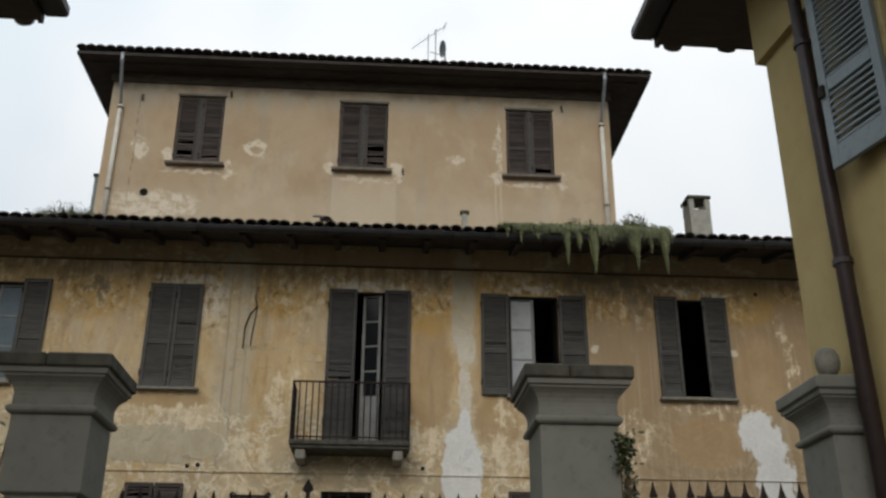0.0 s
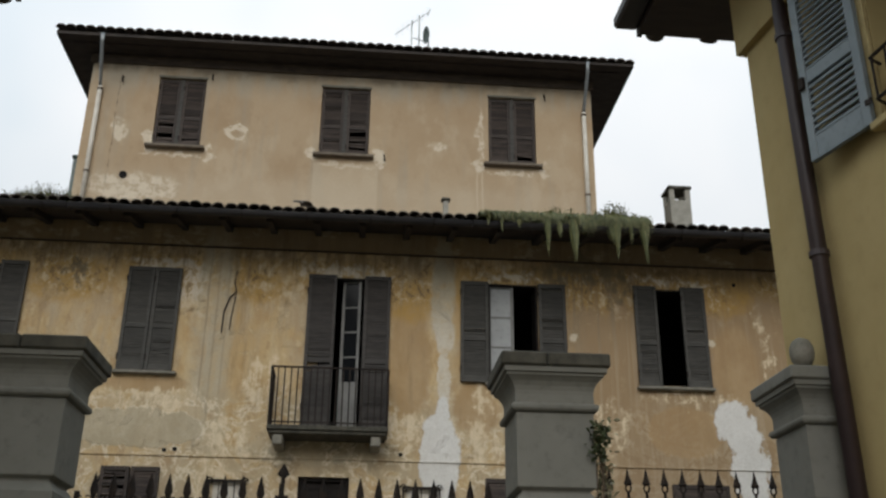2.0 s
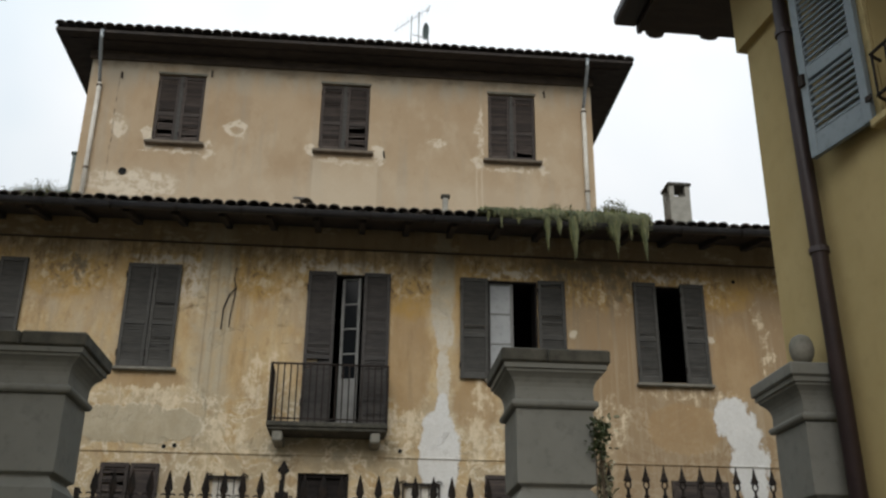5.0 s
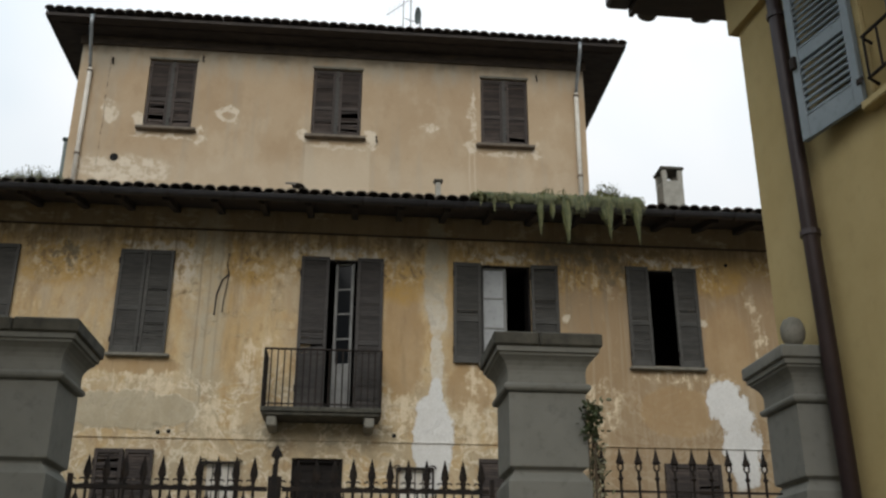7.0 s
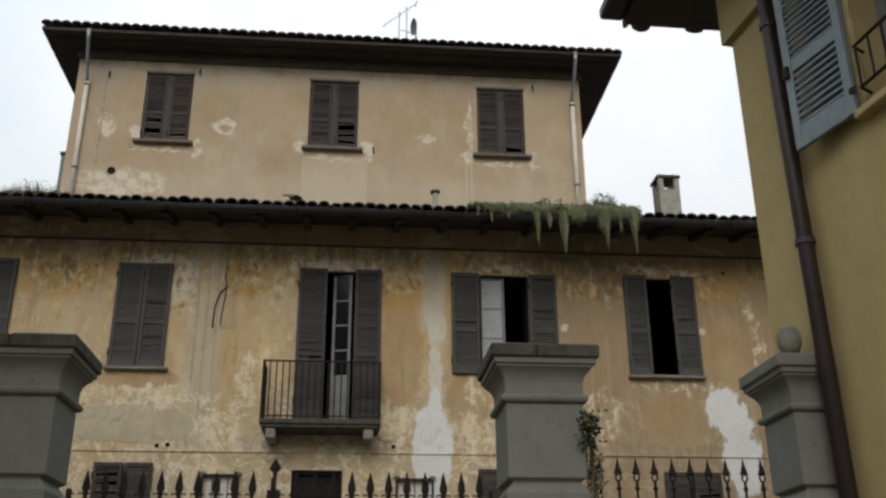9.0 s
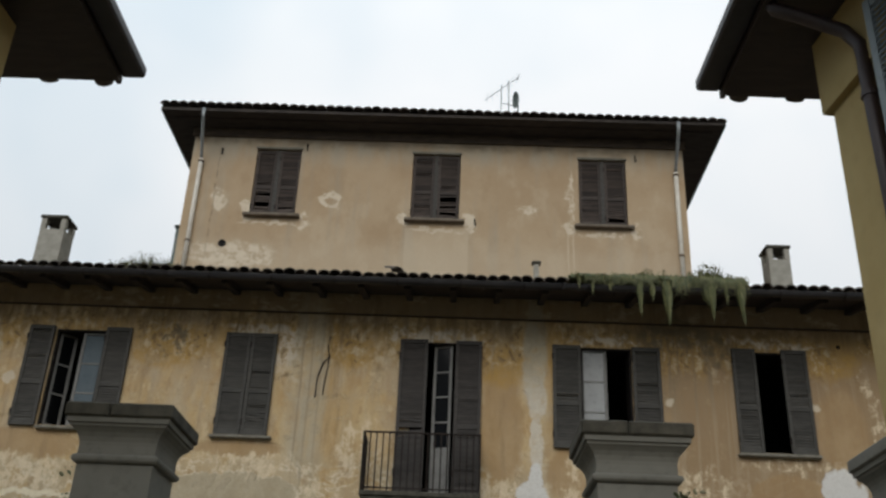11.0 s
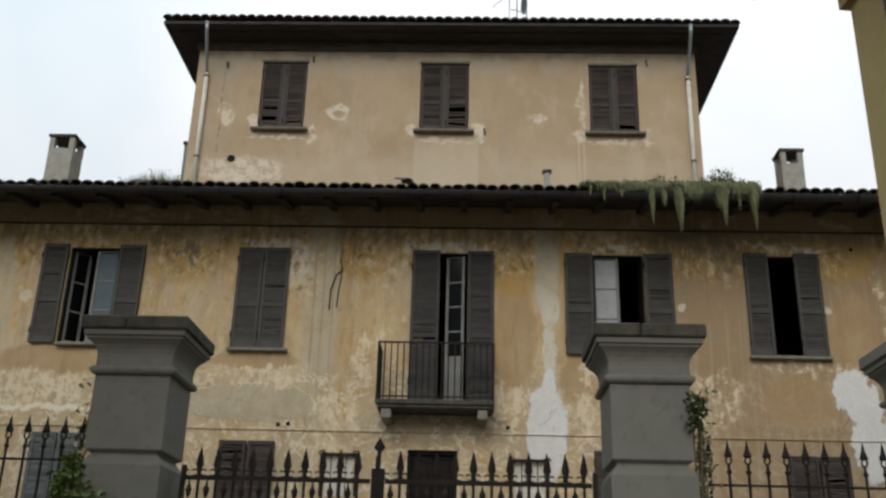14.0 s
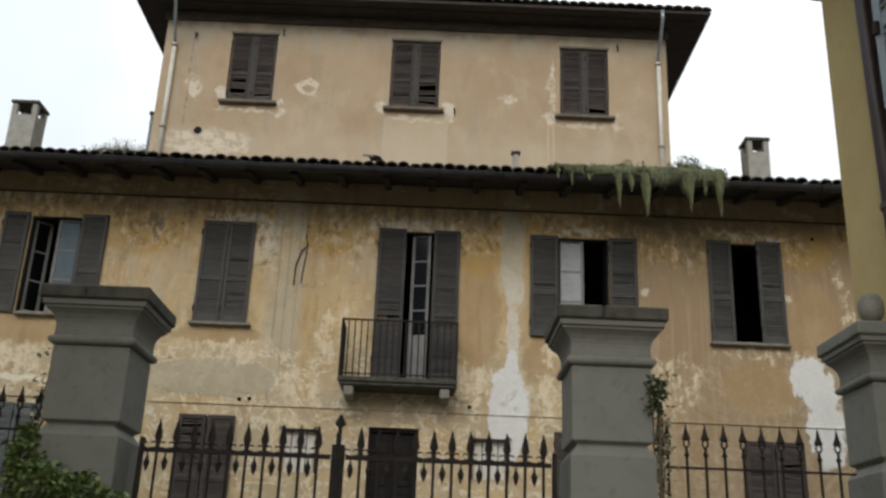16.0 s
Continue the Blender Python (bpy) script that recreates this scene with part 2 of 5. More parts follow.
    bloom = any_of(m, blob(m, x, z, -3.0, 5.0, 0.85, 0.16), blob(m, x, z, -1.75, 4.42, 0.36, 0.30), blob(m, x, z, -6.7, 4.72, 1.3, 0.26), blob(m, x, z, 0.95, 4.62, 0.5, 0.28),
                   blob(m, x, z, 4.1, 4.7, 0.40, 0.5), blob(m, x, z, 6.95, 6.1, 0.08, 0.8), blob(m, x, z, 2.1, 4.4, 0.34, 0.35), blob(m, x, z, -1.2, 5.3, 0.3, 0.5),
                   blob(m, x, z, 5.55, 5.26, 0.8, 0.08), blob(m, x, z, -1.85, 3.75, 0.3, 0.35), blob(m, x, z, 2.2, 5.2, 0.2, 0.3))
    bloom = mul(bloom, m.ramp(m.math("ADD", m.math("MULTIPLY", chip, 0.6), m.math("MULTIPLY", streak, 0.4)), 0.46, 0.56, 0.05, 1))
    c = m.mix(m.math("MULTIPLY", bloom, 0.8), c, (0.74, 0.61, 0.42))
    c = m.mix(mul(blob(m, o["X"], zs, -6.4, 4.43, 1.35, 0.045, 0.5), m.ramp(f1, 0.36, 0.5, 0.3, 0.9)), c, (0.80, 0.72, 0.54))
    # pale column and white lime patches
    thin = any_of(m, blob(m, xs, zs, 1.57, 6.9, 0.19, 1.1, 0.3), blob(m, xs, zs, 1.58, 6.1, 0.17, 0.26, 0.3), blob(m, xs, zs, 1.58, 5.45, 0.10, 0.8, 0.3))
    c = m.mix(mul(thin, m.ramp(f1, 0.34, 0.56, 0.35, 0.92)), c, m.mix(m.ramp(o["Z"], 6.0, 6.9), (0.64, 0.585, 0.485), (0.43, 0.375, 0.27)))
    xw, zw = m.math("ADD", o["X"], m.math("MULTIPLY", wob2, 0.7)), m.math("ADD", o["Z"], m.math("MULTIPLY", wob, 0.6))
    white = any_of(m, blob(m, xs, zs, 1.52, 4.15, 0.31, 0.80, 0.12), blob(m, xs, zs, 1.56, 4.85, 0.13, 0.35, 0.2), blob(m, xw, zw, 6.30, 4.82, 0.34, 0.42, 0.12), blob(m, xw, zw, 6.46, 4.2, 0.30, 0.75, 0.15))
    c = m.mix(m.math("MULTIPLY", white, 0.95), c, m.mix(m.ramp(f2, 0.35, 0.65), (0.66, 0.64, 0.60), (0.74, 0.72, 0.68)))
    dabs = any_of(m, blob(m, xs, zs, -7.01, 6.27, 0.10, 0.11, 0.15), blob(m, xs, zs, 3.70, 6.22, 0.06, 0.06, 0.3), blob(m, xs, zs, 6.03, 6.22, 0.06, 0.06, 0.3), blob(m, xs, zs, -4.0, 3.98, 0.06, 0.07, 0.3))
    c = m.mix(m.math("MULTIPLY", dabs, 0.75), c, (0.68, 0.60, 0.46))
    c = m.mix(m.ramp(fine, 0.35, 0.75, 0, 0.28), c, (0.28, 0.21, 0.13))
    m.bump(m.math("ADD", m.math("MULTIPLY", fine, 0.3), m.math("ADD", m.math("MULTIPLY", flake, 0.8), m.math("ADD", f3, m.math("MULTIPLY", m.math("MAXIMUM", panel, white), 0.6)))), 0.6, 0.02)
    return m.color(c).m


def plaster_tower():
    m = Mat("weathered_tan_plaster", 0.92)
    o = m.xyz()
    n1 = m.noise(0.7, 6, 0.6)
    f1 = m.noise(6.0, 9, 0.7)
    f2 = m.noise(1.4, 9, 0.66, m.scaled(m.co, (1.2, 1, 0.7)))
    wob = m.math("MULTIPLY", m.math("SUBTRACT", m.noise(2.7, 9, 0.72), 0.5), 0.6)
    x, z = m.math("ADD", o["X"], wob), m.math("SUBTRACT", o["Z"], wob)
    xs = m.math("ADD", o["X"], m.math("MULTIPLY", wob, 0.15))
    streak = m.noise(1.0, 9, 0.66, m.scaled(m.co, (3.5, 1, 0.3)))
    c = m.mix(m.ramp(n1, 0.3, 0.7), (0.40, 0.28, 0.165), (0.46, 0.34, 0.215))
    c = m.mix(m.ramp(f2, 0.5, 0.62, 0, 0.4), c, (0.53, 0.42, 0.29))
    c = m.mix(m.ramp(f2, 0.46, 0.36, 0, 0.5), c, (0.36, 0.245, 0.14))
    c = m.mix(m.ramp(streak, 0.5, 0.68, 0, 0.5), c, (0.35, 0.295, 0.22))
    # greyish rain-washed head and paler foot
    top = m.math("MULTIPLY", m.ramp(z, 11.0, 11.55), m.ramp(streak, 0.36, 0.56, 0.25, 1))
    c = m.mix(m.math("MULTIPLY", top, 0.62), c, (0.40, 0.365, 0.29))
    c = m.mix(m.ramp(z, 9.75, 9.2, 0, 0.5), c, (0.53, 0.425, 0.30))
    # shade right under the frieze, put into the colour as an uneven dark line
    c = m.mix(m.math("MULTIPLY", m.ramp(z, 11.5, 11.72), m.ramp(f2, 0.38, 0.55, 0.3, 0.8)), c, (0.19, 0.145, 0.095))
    pale = any_of(m, blob(m, x, z, -4.05, 9.20, 0.85, 0.26), blob(m, x, z, -4.4, 10.35, 0.16, 0.2),
                  blob(m, x, z, -3.4, 9.84, 0.55, 0.05), blob(m, x, z, -3.80, 10.1, 0.12, 0.25), blob(m, x, z, -2.72, 9.9, 0.08, 0.22), blob(m, x, z, 2.34, 10.5, 0.06, 0.7), blob(m, x, z, 1.5, 10.32, 0.2, 0.08),
                  blob(m, x, z, -0.2, 9.82, 0.5, 0.045), blob(m, x, z, 3.0, 9.80, 0.55, 0.05), blob(m, x, z, 0.45, 9.98, 0.10, 0.2), blob(m, x, z, 3.58, 9.9, 0.08, 0.2), blob(m, x, z, -0.86, 10.05, 0.1, 0.12), blob(m, x, z, 2.32, 9.95, 0.1, 0.15))
    pale = m.math("MULTIPLY", pale, m.ramp(f1, 0.40, 0.54, 0.05, 1))
    ring = m.math("SUBTRACT", blob(m, x, z, -2.26, 10.42, 0.22, 0.17, 0.2), blob(m, x, z, -2.24, 10.38, 0.12, 0.08, 0.4))
    pale = m.math("MAXIMUM", pale, m.math("MULTIPLY", m.math("MAXIMUM", ring, 0.0), m.ramp(f1, 0.38, 0.48, 0.2, 1)))
    c = m.mix(m.math("MULTIPLY", pale, 0.85), c, (0.70, 0.60, 0.46))
    patch = m.math("MULTIPLY", m.math("MULTIPLY", m.ramp(o["X"], -0.8, -0.78), m.ramp(o["X"], 0.42, 0.40)), m.ramp(o["Z"], 9.86, 9.84))
    c = m.mix(m.math("MULTIPLY", patch, 0.4), c, (0.58, 0.48, 0.35))
    for lx in (2.38, 2.28):
        c = m.mix(m.math("MULTIPLY", blob(m, xs, o["Z"], lx, 9.5, 0.015, 0.5, 0.6), 0.5), c, (0.62, 0.52, 0.39))
    crack = m.math("MULTIPLY", blob(m, xs, o["Z"], -4.50, 10.4, 0.010, 1.25, 0.6), m.ramp(f1, 0.42, 0.52))
    c = m.mix(m.math("MULTIPLY", crack, 0.8), c, (0.09, 0.065, 0.045))
    fine = m.noise(40, 4, 0.65)
    c = m.mix(m.ramp(fine, 0.35, 0.75, 0, 0.24), c, (0.28, 0.21, 0.14))
    m.bump(m.math("ADD", m.math("MULTIPLY", fine, 0.4), m.math("ADD", f2, m.math("MULTIPLY", pale, -0.5))), 0.45, 0.015)
    return m.color(c).m


def mottled(name, a, b, scale=6.0, rough=0.8, metal=0.0, stretch=(1, 1, 1), grime=None, bump=0.3, per_object=0.0, per_island=0.0):
    m = Mat(name, rough, metal)
    v = m.scaled(m.co, stretch)
    n1, n2 = m.noise(scale, 5, 0.6, v), m.noise(scale * 6, 4, 0.6, v)
    c = m.mix(m.ramp(n1, 0.3, 0.7), a, b)
    dark = tuple(k * 0.55 for k in a)
    c = m.mix(m.ramp(n2, 0.5, 0.75, 0, 0.45), c, grime or dark)
    if per_object or per_island:
        amount = per_object or per_island
        r = m.rand() if per_object else m.island()
        k = m.ramp(r, 0, 1, 1 - amount, 1 + amount)
        g = m.n.new("ShaderNodeCombineColor")
        for s in g.inputs:
            m.put(s, k)
        c = m.mix(1.0, c, g.outputs[0], "MULTIPLY")
    m.bump(m.math("ADD", n1, n2), bump, 0.006)
    return m.color(c).m


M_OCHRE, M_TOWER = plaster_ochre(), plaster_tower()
M_SHUT = mottled("weathered_dark_grey_brown_shutter_paint", (0.041, 0.038, 0.032), (0.064, 0.059, 0.050), 5, 0.75, stretch=(1, 1, 4), per_island=0.16)
M_SHUT_BALCONY = mottled("weathered_brown_black_shutter_paint", (0.034, 0.029, 0.025), (0.054, 0.046, 0.040), 5, 0.75, stretch=(1, 1, 4), per_island=0.16)
M_SHUT_OLD = mottled("bare_brown_shutter_wood", (0.040, 0.029, 0.023), (0.066, 0.048, 0.038), 5, 0.8, stretch=(1, 1, 4), per_island=0.35)
M_SHUT_GREY = mottled("faded_blue_grey_shutter_paint", (0.085, 0.09, 0.088), (0.125, 0.13, 0.125), 5, 0.75, stretch=(1, 1, 4), per_island=0.3)
M_STONE = mottled("grey_stone_sill", (0.15, 0.14, 0.11), (0.23, 0.21, 0.17), 7, 0.85)
M_SILL_TOWER = mottled("dark_weathered_stone_sill", (0.12, 0.095, 0.07), (0.19, 0.15, 0.11), 7, 0.85)
M_PILLAR = mottled("grey_painted_pillar_render", (0.148, 0.143, 0.121), (0.182, 0.176, 0.15), 2.5, 0.8, bump=0.12)
M_CAPSTONE = mottled("lichen_darkened_cap_stone", (0.034, 0.031, 0.022), (0.078, 0.07, 0.052), 9, 0.9, grime=(0.05, 0.05, 0.04))
M_IRON = mottled("black_wrought_iron", (0.010, 0.008, 0.007), (0.028, 0.018, 0.012), 12, 0.75, 0.0)
M_IRON.node_tree.nodes["Principled BSDF"].inputs["Specular IOR Level"].default_value = 0.25
M_TILE = mottled("dark_mossy_clay_tile", (0.05, 0.041, 0.034), (0.115, 0.09, 0.068), 9, 0.9, grime=(0.05, 0.055, 0.035), per_object=0.4)
M_TILE_BULK = mottled("dark_mossy_clay_tiles", (0.05, 0.04, 0.032), (0.10, 0.075, 0.055), 9, 0.9, grime=(0.05, 0.055, 0.035), per_island=0.4)
M_WOOD_DARK = mottled("dark_eave_wood", (0.028, 0.022, 0.019), (0.054, 0.042, 0.035), 4, 0.85, stretch=(1, 4, 1))
M_EAVE_BROWN = mottled("dark_brown_painted_eave_boards", (0.022, 0.014, 0.011), (0.036, 0.023, 0.018), 4, 0.7, stretch=(1, 4, 1))
# near-black colour stands in for the unlit depth of the shallow wall holes
M_HOLE = mottled("hole_depth_black", (0.004, 0.0035, 0.003), (0.008, 0.007, 0.006), 8, 0.95)
M_FRIEZE = mottled("dark_brown_frieze_and_shadow_line", (0.05, 0.036, 0.025), (0.085, 0.06, 0.04), 4, 0.9, stretch=(1, 1, 3))
M_GUTTER = mottled("dark_brown_gutter_metal", (0.018, 0.016, 0.017), (0.03, 0.026, 0.026), 4, 0.5, 0.2, bump=0.05)
M_COPPER_GREEN = mottled("dark_green_oxidised_metal", (0.018, 0.035, 0.032), (0.03, 0.05, 0.044), 5, 0.6, 0.3)
M_PIPE_PALE = mottled("pale_oxidised_zinc_pipe", (0.58, 0.53, 0.45), (0.72, 0.67, 0.58), 6, 0.65, grime=(0.25, 0.18, 0.11))
M_PIPE_BROWN = mottled("maroon_brown_painted_pipe", (0.028, 0.017, 0.017), (0.04, 0.024, 0.024), 5, 0.5, bump=0.08)
M_YELLOW = mottled("mustard_yellow_render", (0.37, 0.275, 0.115), (0.42, 0.32, 0.145), 1.6, 0.9, grime=(0.33, 0.245, 0.105), bump=0.18)
M_YELLOW_TRIM = mottled("pale_ochre_window_surround", (0.38, 0.29, 0.13), (0.43, 0.335, 0.16), 2, 0.9, bump=0.15)
M_GREY_BLUE = mottled("grey_blue_shutter_paint", (0.165, 0.195, 0.21), (0.20, 0.23, 0.245), 3, 0.55, bump=0.1)
M_GLASS_FRAME = mottled("weathered_grey_white_window_frame", (0.145, 0.14, 0.13), (0.21, 0.205, 0.19), 5, 0.7)
M_CURTAIN = mottled("pale_grey_blind", (0.30, 0.305, 0.30), (0.36, 0.365, 0.36), 2, 0.9, bump=0.1)
M_CURTAIN_BLUE = mottled("blue_grey_blind", (0.085, 0.11, 0.125), (0.11, 0.135, 0.15), 2, 0.9, bump=0.1)
# near-black colour stands in for the rooms' lack of light
M_DARK_ROOM = mottled("room_plaster_coloured_unlit", (0.02, 0.018, 0.017), (0.03, 0.027, 0.025), 2, 0.95)
M_DOOR = mottled("dark_weathered_door_wood", (0.012, 0.010, 0.009), (0.024, 0.02, 0.018), 4, 0.75, stretch=(1, 1, 4))
M_DOOR.node_tree.nodes["Principled BSDF"].inputs["Specular IOR Level"].default_value = 0.1
M_CHIMNEY = mottled("grey_rendered_chimney", (0.26, 0.245, 0.205), (0.35, 0.325, 0.275), 5, 0.9)
M_METAL = mottled("grey_galvanised_metal", (0.25, 0.26, 0.26), (0.35, 0.36, 0.36), 8, 0.4, 0.7)
M_DISH = mottled("grey_green_dish_paint", (0.10, 0.13, 0.12), (0.15, 0.18, 0.17), 5, 0.6)
M_GROUND = mottled("grey_gravel_and_earth", (0.085, 0.078, 0.066), (0.13, 0.118, 0.098), 3, 0.95, bump=0.5)


def leaf_mat(name, a, b):
    m = Mat(name, 0.6)
    c = m.mix(m.island(), a, b)
    c = m.mix(m.ramp(m.noise(9, 3), 0.4, 0.7, 0, 0.5), c, tuple(k * 0.6 for k in a))
    return m.color(c).m


M_GRASS = leaf_mat("dry_green_hanging_grass", (0.045, 0.062, 0.016), (0.20, 0.185, 0.07))
M_LEAF = leaf_mat("green_shrub_leaves", (0.06, 0.095, 0.02), (0.20, 0.25, 0.07))
M_IVY = leaf_mat("pale_dusty_ivy_leaves", (0.20, 0.215, 0.115), (0.52, 0.49, 0.35))
M_IVY_DARK = leaf_mat("dark_green_ivy_leaves", (0.03, 0.045, 0.016), (0.09, 0.11, 0.045))
M_TWIG = mottled("brown_twigs", (0.07, 0.05, 0.03), (0.11, 0.08, 0.05), 12, 0.9)


def pane_glass():
    m = Mat("window_glass", 0.06)
    m.b.inputs["Base Color"].default_value = (0.004, 0.0045, 0.005, 1)
    m.b.inputs["Specular IOR Level"].default_value = 0.06
    m.b.inputs["Transmission Weight"].default_value = 0.0
    return m.m


M_GLASS = pane_glass()


# ---- building helpers ----
def box(bm, x0, x1, y0, y1, z0, z1, bev=0.0):
    ret = bmesh.ops.create_cube(bm, size=1.0, matrix=Matrix.LocRotScale(((x0 + x1) / 2, (y0 + y1) / 2, (z0 + z1) / 2), None, (abs(x1 - x0), abs(y1 - y0), abs(z1 - z0))))
    if bev:
        edges = list({e for v in ret["verts"] for e in v.link_edges})
        bmesh.ops.bevel(bm, geom=edges, offset=bev, segments=1, affect="EDGES")
    return bm


def boxes(*rows, bev=0.0):
    bm = bmesh.new()
    for r in rows:
        box(bm, *r, bev=bev)
    return bm


def tube(bm, points, radius, n=8):
    """A round bar along a line of points."""
    rings = []
    for i, p in enumerate(points):
        p = Vector(p)
        a = Vector(points[max(i - 1, 0)])
        b = Vector(points[min(i + 1, len(points) - 1)])
        q = (b - a).to_track_quat("Z", "Y").to_matrix()
        r = radius[i] if isinstance(radius, (list, tuple)) else radius
        rings.append([bm.verts.new(p + q @ Vector((r * math.cos(2 * math.pi * k / n), r * math.sin(2 * math.pi * k / n), 0))) for k in range(n)])
    for a, b in zip(rings, rings[1:]):
        for k in range(n):
            bm.faces.new((a[k], a[(k + 1) % n], b[(k + 1) % n], b[k]))
    bm.faces.new(rings[0][::-1])
    bm.faces.new(rings[-1])
    return bm


def lathe(bm, profile, n=16, centre=(0, 0)):
    """A turned solid from rows of radius, height."""
    rings = [[bm.verts.new((centre[0] + r * math.cos(2 * math.pi * k / n), centre[1] + r * math.sin(2 * math.pi * k / n), z)) for k in range(n)] for r, z in profile]
    for a, b in zip(rings, rings[1:]):
        for k in range(n):
            bm.faces.new((a[k], a[(k + 1) % n], b[(k + 1) % n], b[k]))
    bm.faces.new(rings[0][::-1])
    bm.faces.new(rings[-1])
    return bm


def square_loft(bm, profile):
    """A square moulded solid from rows of half-width, height."""
    rings = [[bm.verts.new((sx * r, sy * r, z)) for sx, sy in ((-1, -1), (1, -1), (1, 1), (-1, 1))] for r, z in profile]
    for a, b in zip(rings, rings[1:]):
        for k in range(4):
            bm.faces.new((a[k], a[(k + 1) % 4], b[(k + 1) % 4], b[k]))
    bm.faces.new(rings[0][::-1])
    bm.faces.new(rings[-1])
    return bm


def mesh_of(name, bm, material, smooth=False):
    me = bpy.data.meshes.new(name)
    bmesh.ops.recalc_face_normals(bm, faces=bm.faces)
    bm.to_mesh(me)
    bm.free()
    if smooth:
        for p in me.polygons:
            p.use_smooth = True
    me.materials.append(material)
    return me


def part(name, bm, material, parent, label="", smooth=False):
    ob = new(name, mesh_of(name, bm, material, smooth))
    ob.parent = parent
    return tagged(ob, label)


def single(name, bm, material, label, category, group="", kind="", smooth=False, m=None):
    ob = new(name, mesh_of(name, bm, material, smooth))
    if m is not None:
        ob.matrix_basis = m
    return tagged(ob, label, category, group, kind)


def thing(name, m, label, category, group="", kind=""):
    ob = new(name)
    ob.empty_display_size = 0.2
    ob.matrix_basis = m
    return tagged(ob, label, category, group, kind)


def wall_with_holes(x0, x1, z0, z1, y0, y1, holes):
    """A wall slab between y0 (front) and y1, with openings (xa, xb, za, zb) going through."""
    xs = sorted({x0, x1, *[h[0] for h in holes], *[h[1] for h in holes]})
    zs = sorted({z0, z1, *[h[2] for h in holes], *[h[3] for h in holes]})
    bm = bmesh.new()
    vs = {}

    def v(i, j, y):
        k = (i, j, y)
        if k not in vs:
            vs[k] = bm.verts.new((xs[i], y, zs[j]))
        return vs[k]

    def solid(i, j):
        if not (0 <= i < len(xs) - 1 and 0 <= j < len(zs) - 1):
            return False
        cx, cz = (xs[i] + xs[i + 1]) / 2, (zs[j] + zs[j + 1]) / 2
        return not any(a < cx < b and c < cz < d for a, b, c, d in holes)

    for i in range(len(xs) - 1):
        for j in range(len(zs) - 1):
            if not solid(i, j):
                continue
            bm.faces.new((v(i, j, y0), v(i + 1, j, y0), v(i + 1, j + 1, y0), v(i, j + 1, y0)))
            bm.faces.new((v(i, j, y1), v(i, j + 1, y1), v(i + 1, j + 1, y1), v(i + 1, j, y1)))
            for (di, dj), (a, b) in {(-1, 0): ((0, 0), (0, 1)), (1, 0): ((1, 1), (1, 0)), (0, -1): ((1, 0), (0, 0)), (0, 1): ((0, 1), (1, 1))}.items():
                if not solid(i + di, j + dj):
                    bm.faces.new((v(i + a[0], j + a[1], y0), v(i + a[0], j + a[1], y1), v(i + b[0], j + b[1], y1), v(i + b[0], j + b[1], y0)))
    return bm


# ---- ground: one sheet, rising gently from the lane to the villa ----
def build_ground():
    bm = bmesh.new()
    xs = [-600, -80, -20, -8, -3, 0, 3, 8, 20, 80, 600]
    ys = [-600, -80, -10, 0, 4, 5.5, 7, 8.5, 10, 11.5, 13, 20, 80, 600]
    rows = []
    for y in ys:
        k = min(max((y - 5.5) / 7.5, 0), 1)
        rows.append([bm.verts.new((x, y, 1.1 * k * k * (3 - 2 * k))) for x in xs])
    for a, b in zip(rows, rows[1:]):
        for i in range(len(xs) - 1):
            bm.faces.new((a[i], a[i + 1], b[i + 1], b[i]))
    single("ground", bm, M_GROUND, "grey gravel lane and courtyard earth", "ground", kind="structure")


build_ground()

# ---- the villa's main block ----
FY = 14.4
HOLES = [(-6.37, -5.53, 5.50, 7.13), (-3.47, -2.72, 5.46, 7.12), (-0.44, 0.47, 4.62, 7.12), (2.30, 3.13, 5.47, 7.12), (4.96, 5.79, 5.47, 7.14),
         (-6.44, -5.70, 2.35, 4.00), (-3.49, -2.71, 2.35, 3.93), (-0.62, 0.15, 1.15, 3.88), (2.27, 3.05, 2.35, 3.88), (5.20, 6.03, 2.35, 3.86),
         (-1.88, -1.45, 3.15, 3.78), (1.02, 1.48, 3.15, 3.74)]
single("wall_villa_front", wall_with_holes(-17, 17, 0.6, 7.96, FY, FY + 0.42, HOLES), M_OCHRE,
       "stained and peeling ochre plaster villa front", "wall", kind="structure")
single("wall_villa_back", boxes((-17, 17, 22.0, 22.4, 0.6, 9.0)), M_OCHRE, "plain ochre plaster rear wall", "wall", kind="structure")
for sx, nm in ((-1, "wall_villa_west"), (1, "wall_villa_east")):
    single(nm, boxes((sx * 16.6 - 0.4, sx * 16.6 + 0.4, FY + 0.43, 21.99, 0.6, 7.9)), M_OCHRE, "plain ochre plaster side wall", "wall", kind="structure")
# unseen floor, ceiling and inner wall, added to keep light out of the rooms
single("floor_upper", boxes((-16.1, 16.1, FY + 0.43, 21.9, 4.3, 4.58)), M_DARK_ROOM, "added upper-storey floor, coloured near-black as if unlit", "floor", kind="structure")
single("ceiling_upper", boxes((-16.1, 16.1, FY + 0.43, 21.9, 7.4, 7.5)), M_DARK_ROOM, "added ceiling of empty rooms, coloured near-black as if unlit", "ceiling", kind="structure")
single("wall_inside", boxes((-16.1, 16.1, 17.6, 17.8, 1.0, 7.39)), M_DARK_ROOM, "added inner wall of empty rooms, coloured near-black as if unlit", "wall", kind="structure")
# thin string course and the line below the eaves
single("trim_string_course", boxes((-17, 17, FY - 0.022, FY - 0.002, 4.135, 4.165), bev=0.004), M_OCHRE, "thin plaster string course over the ground floor", "trim", kind="structure")
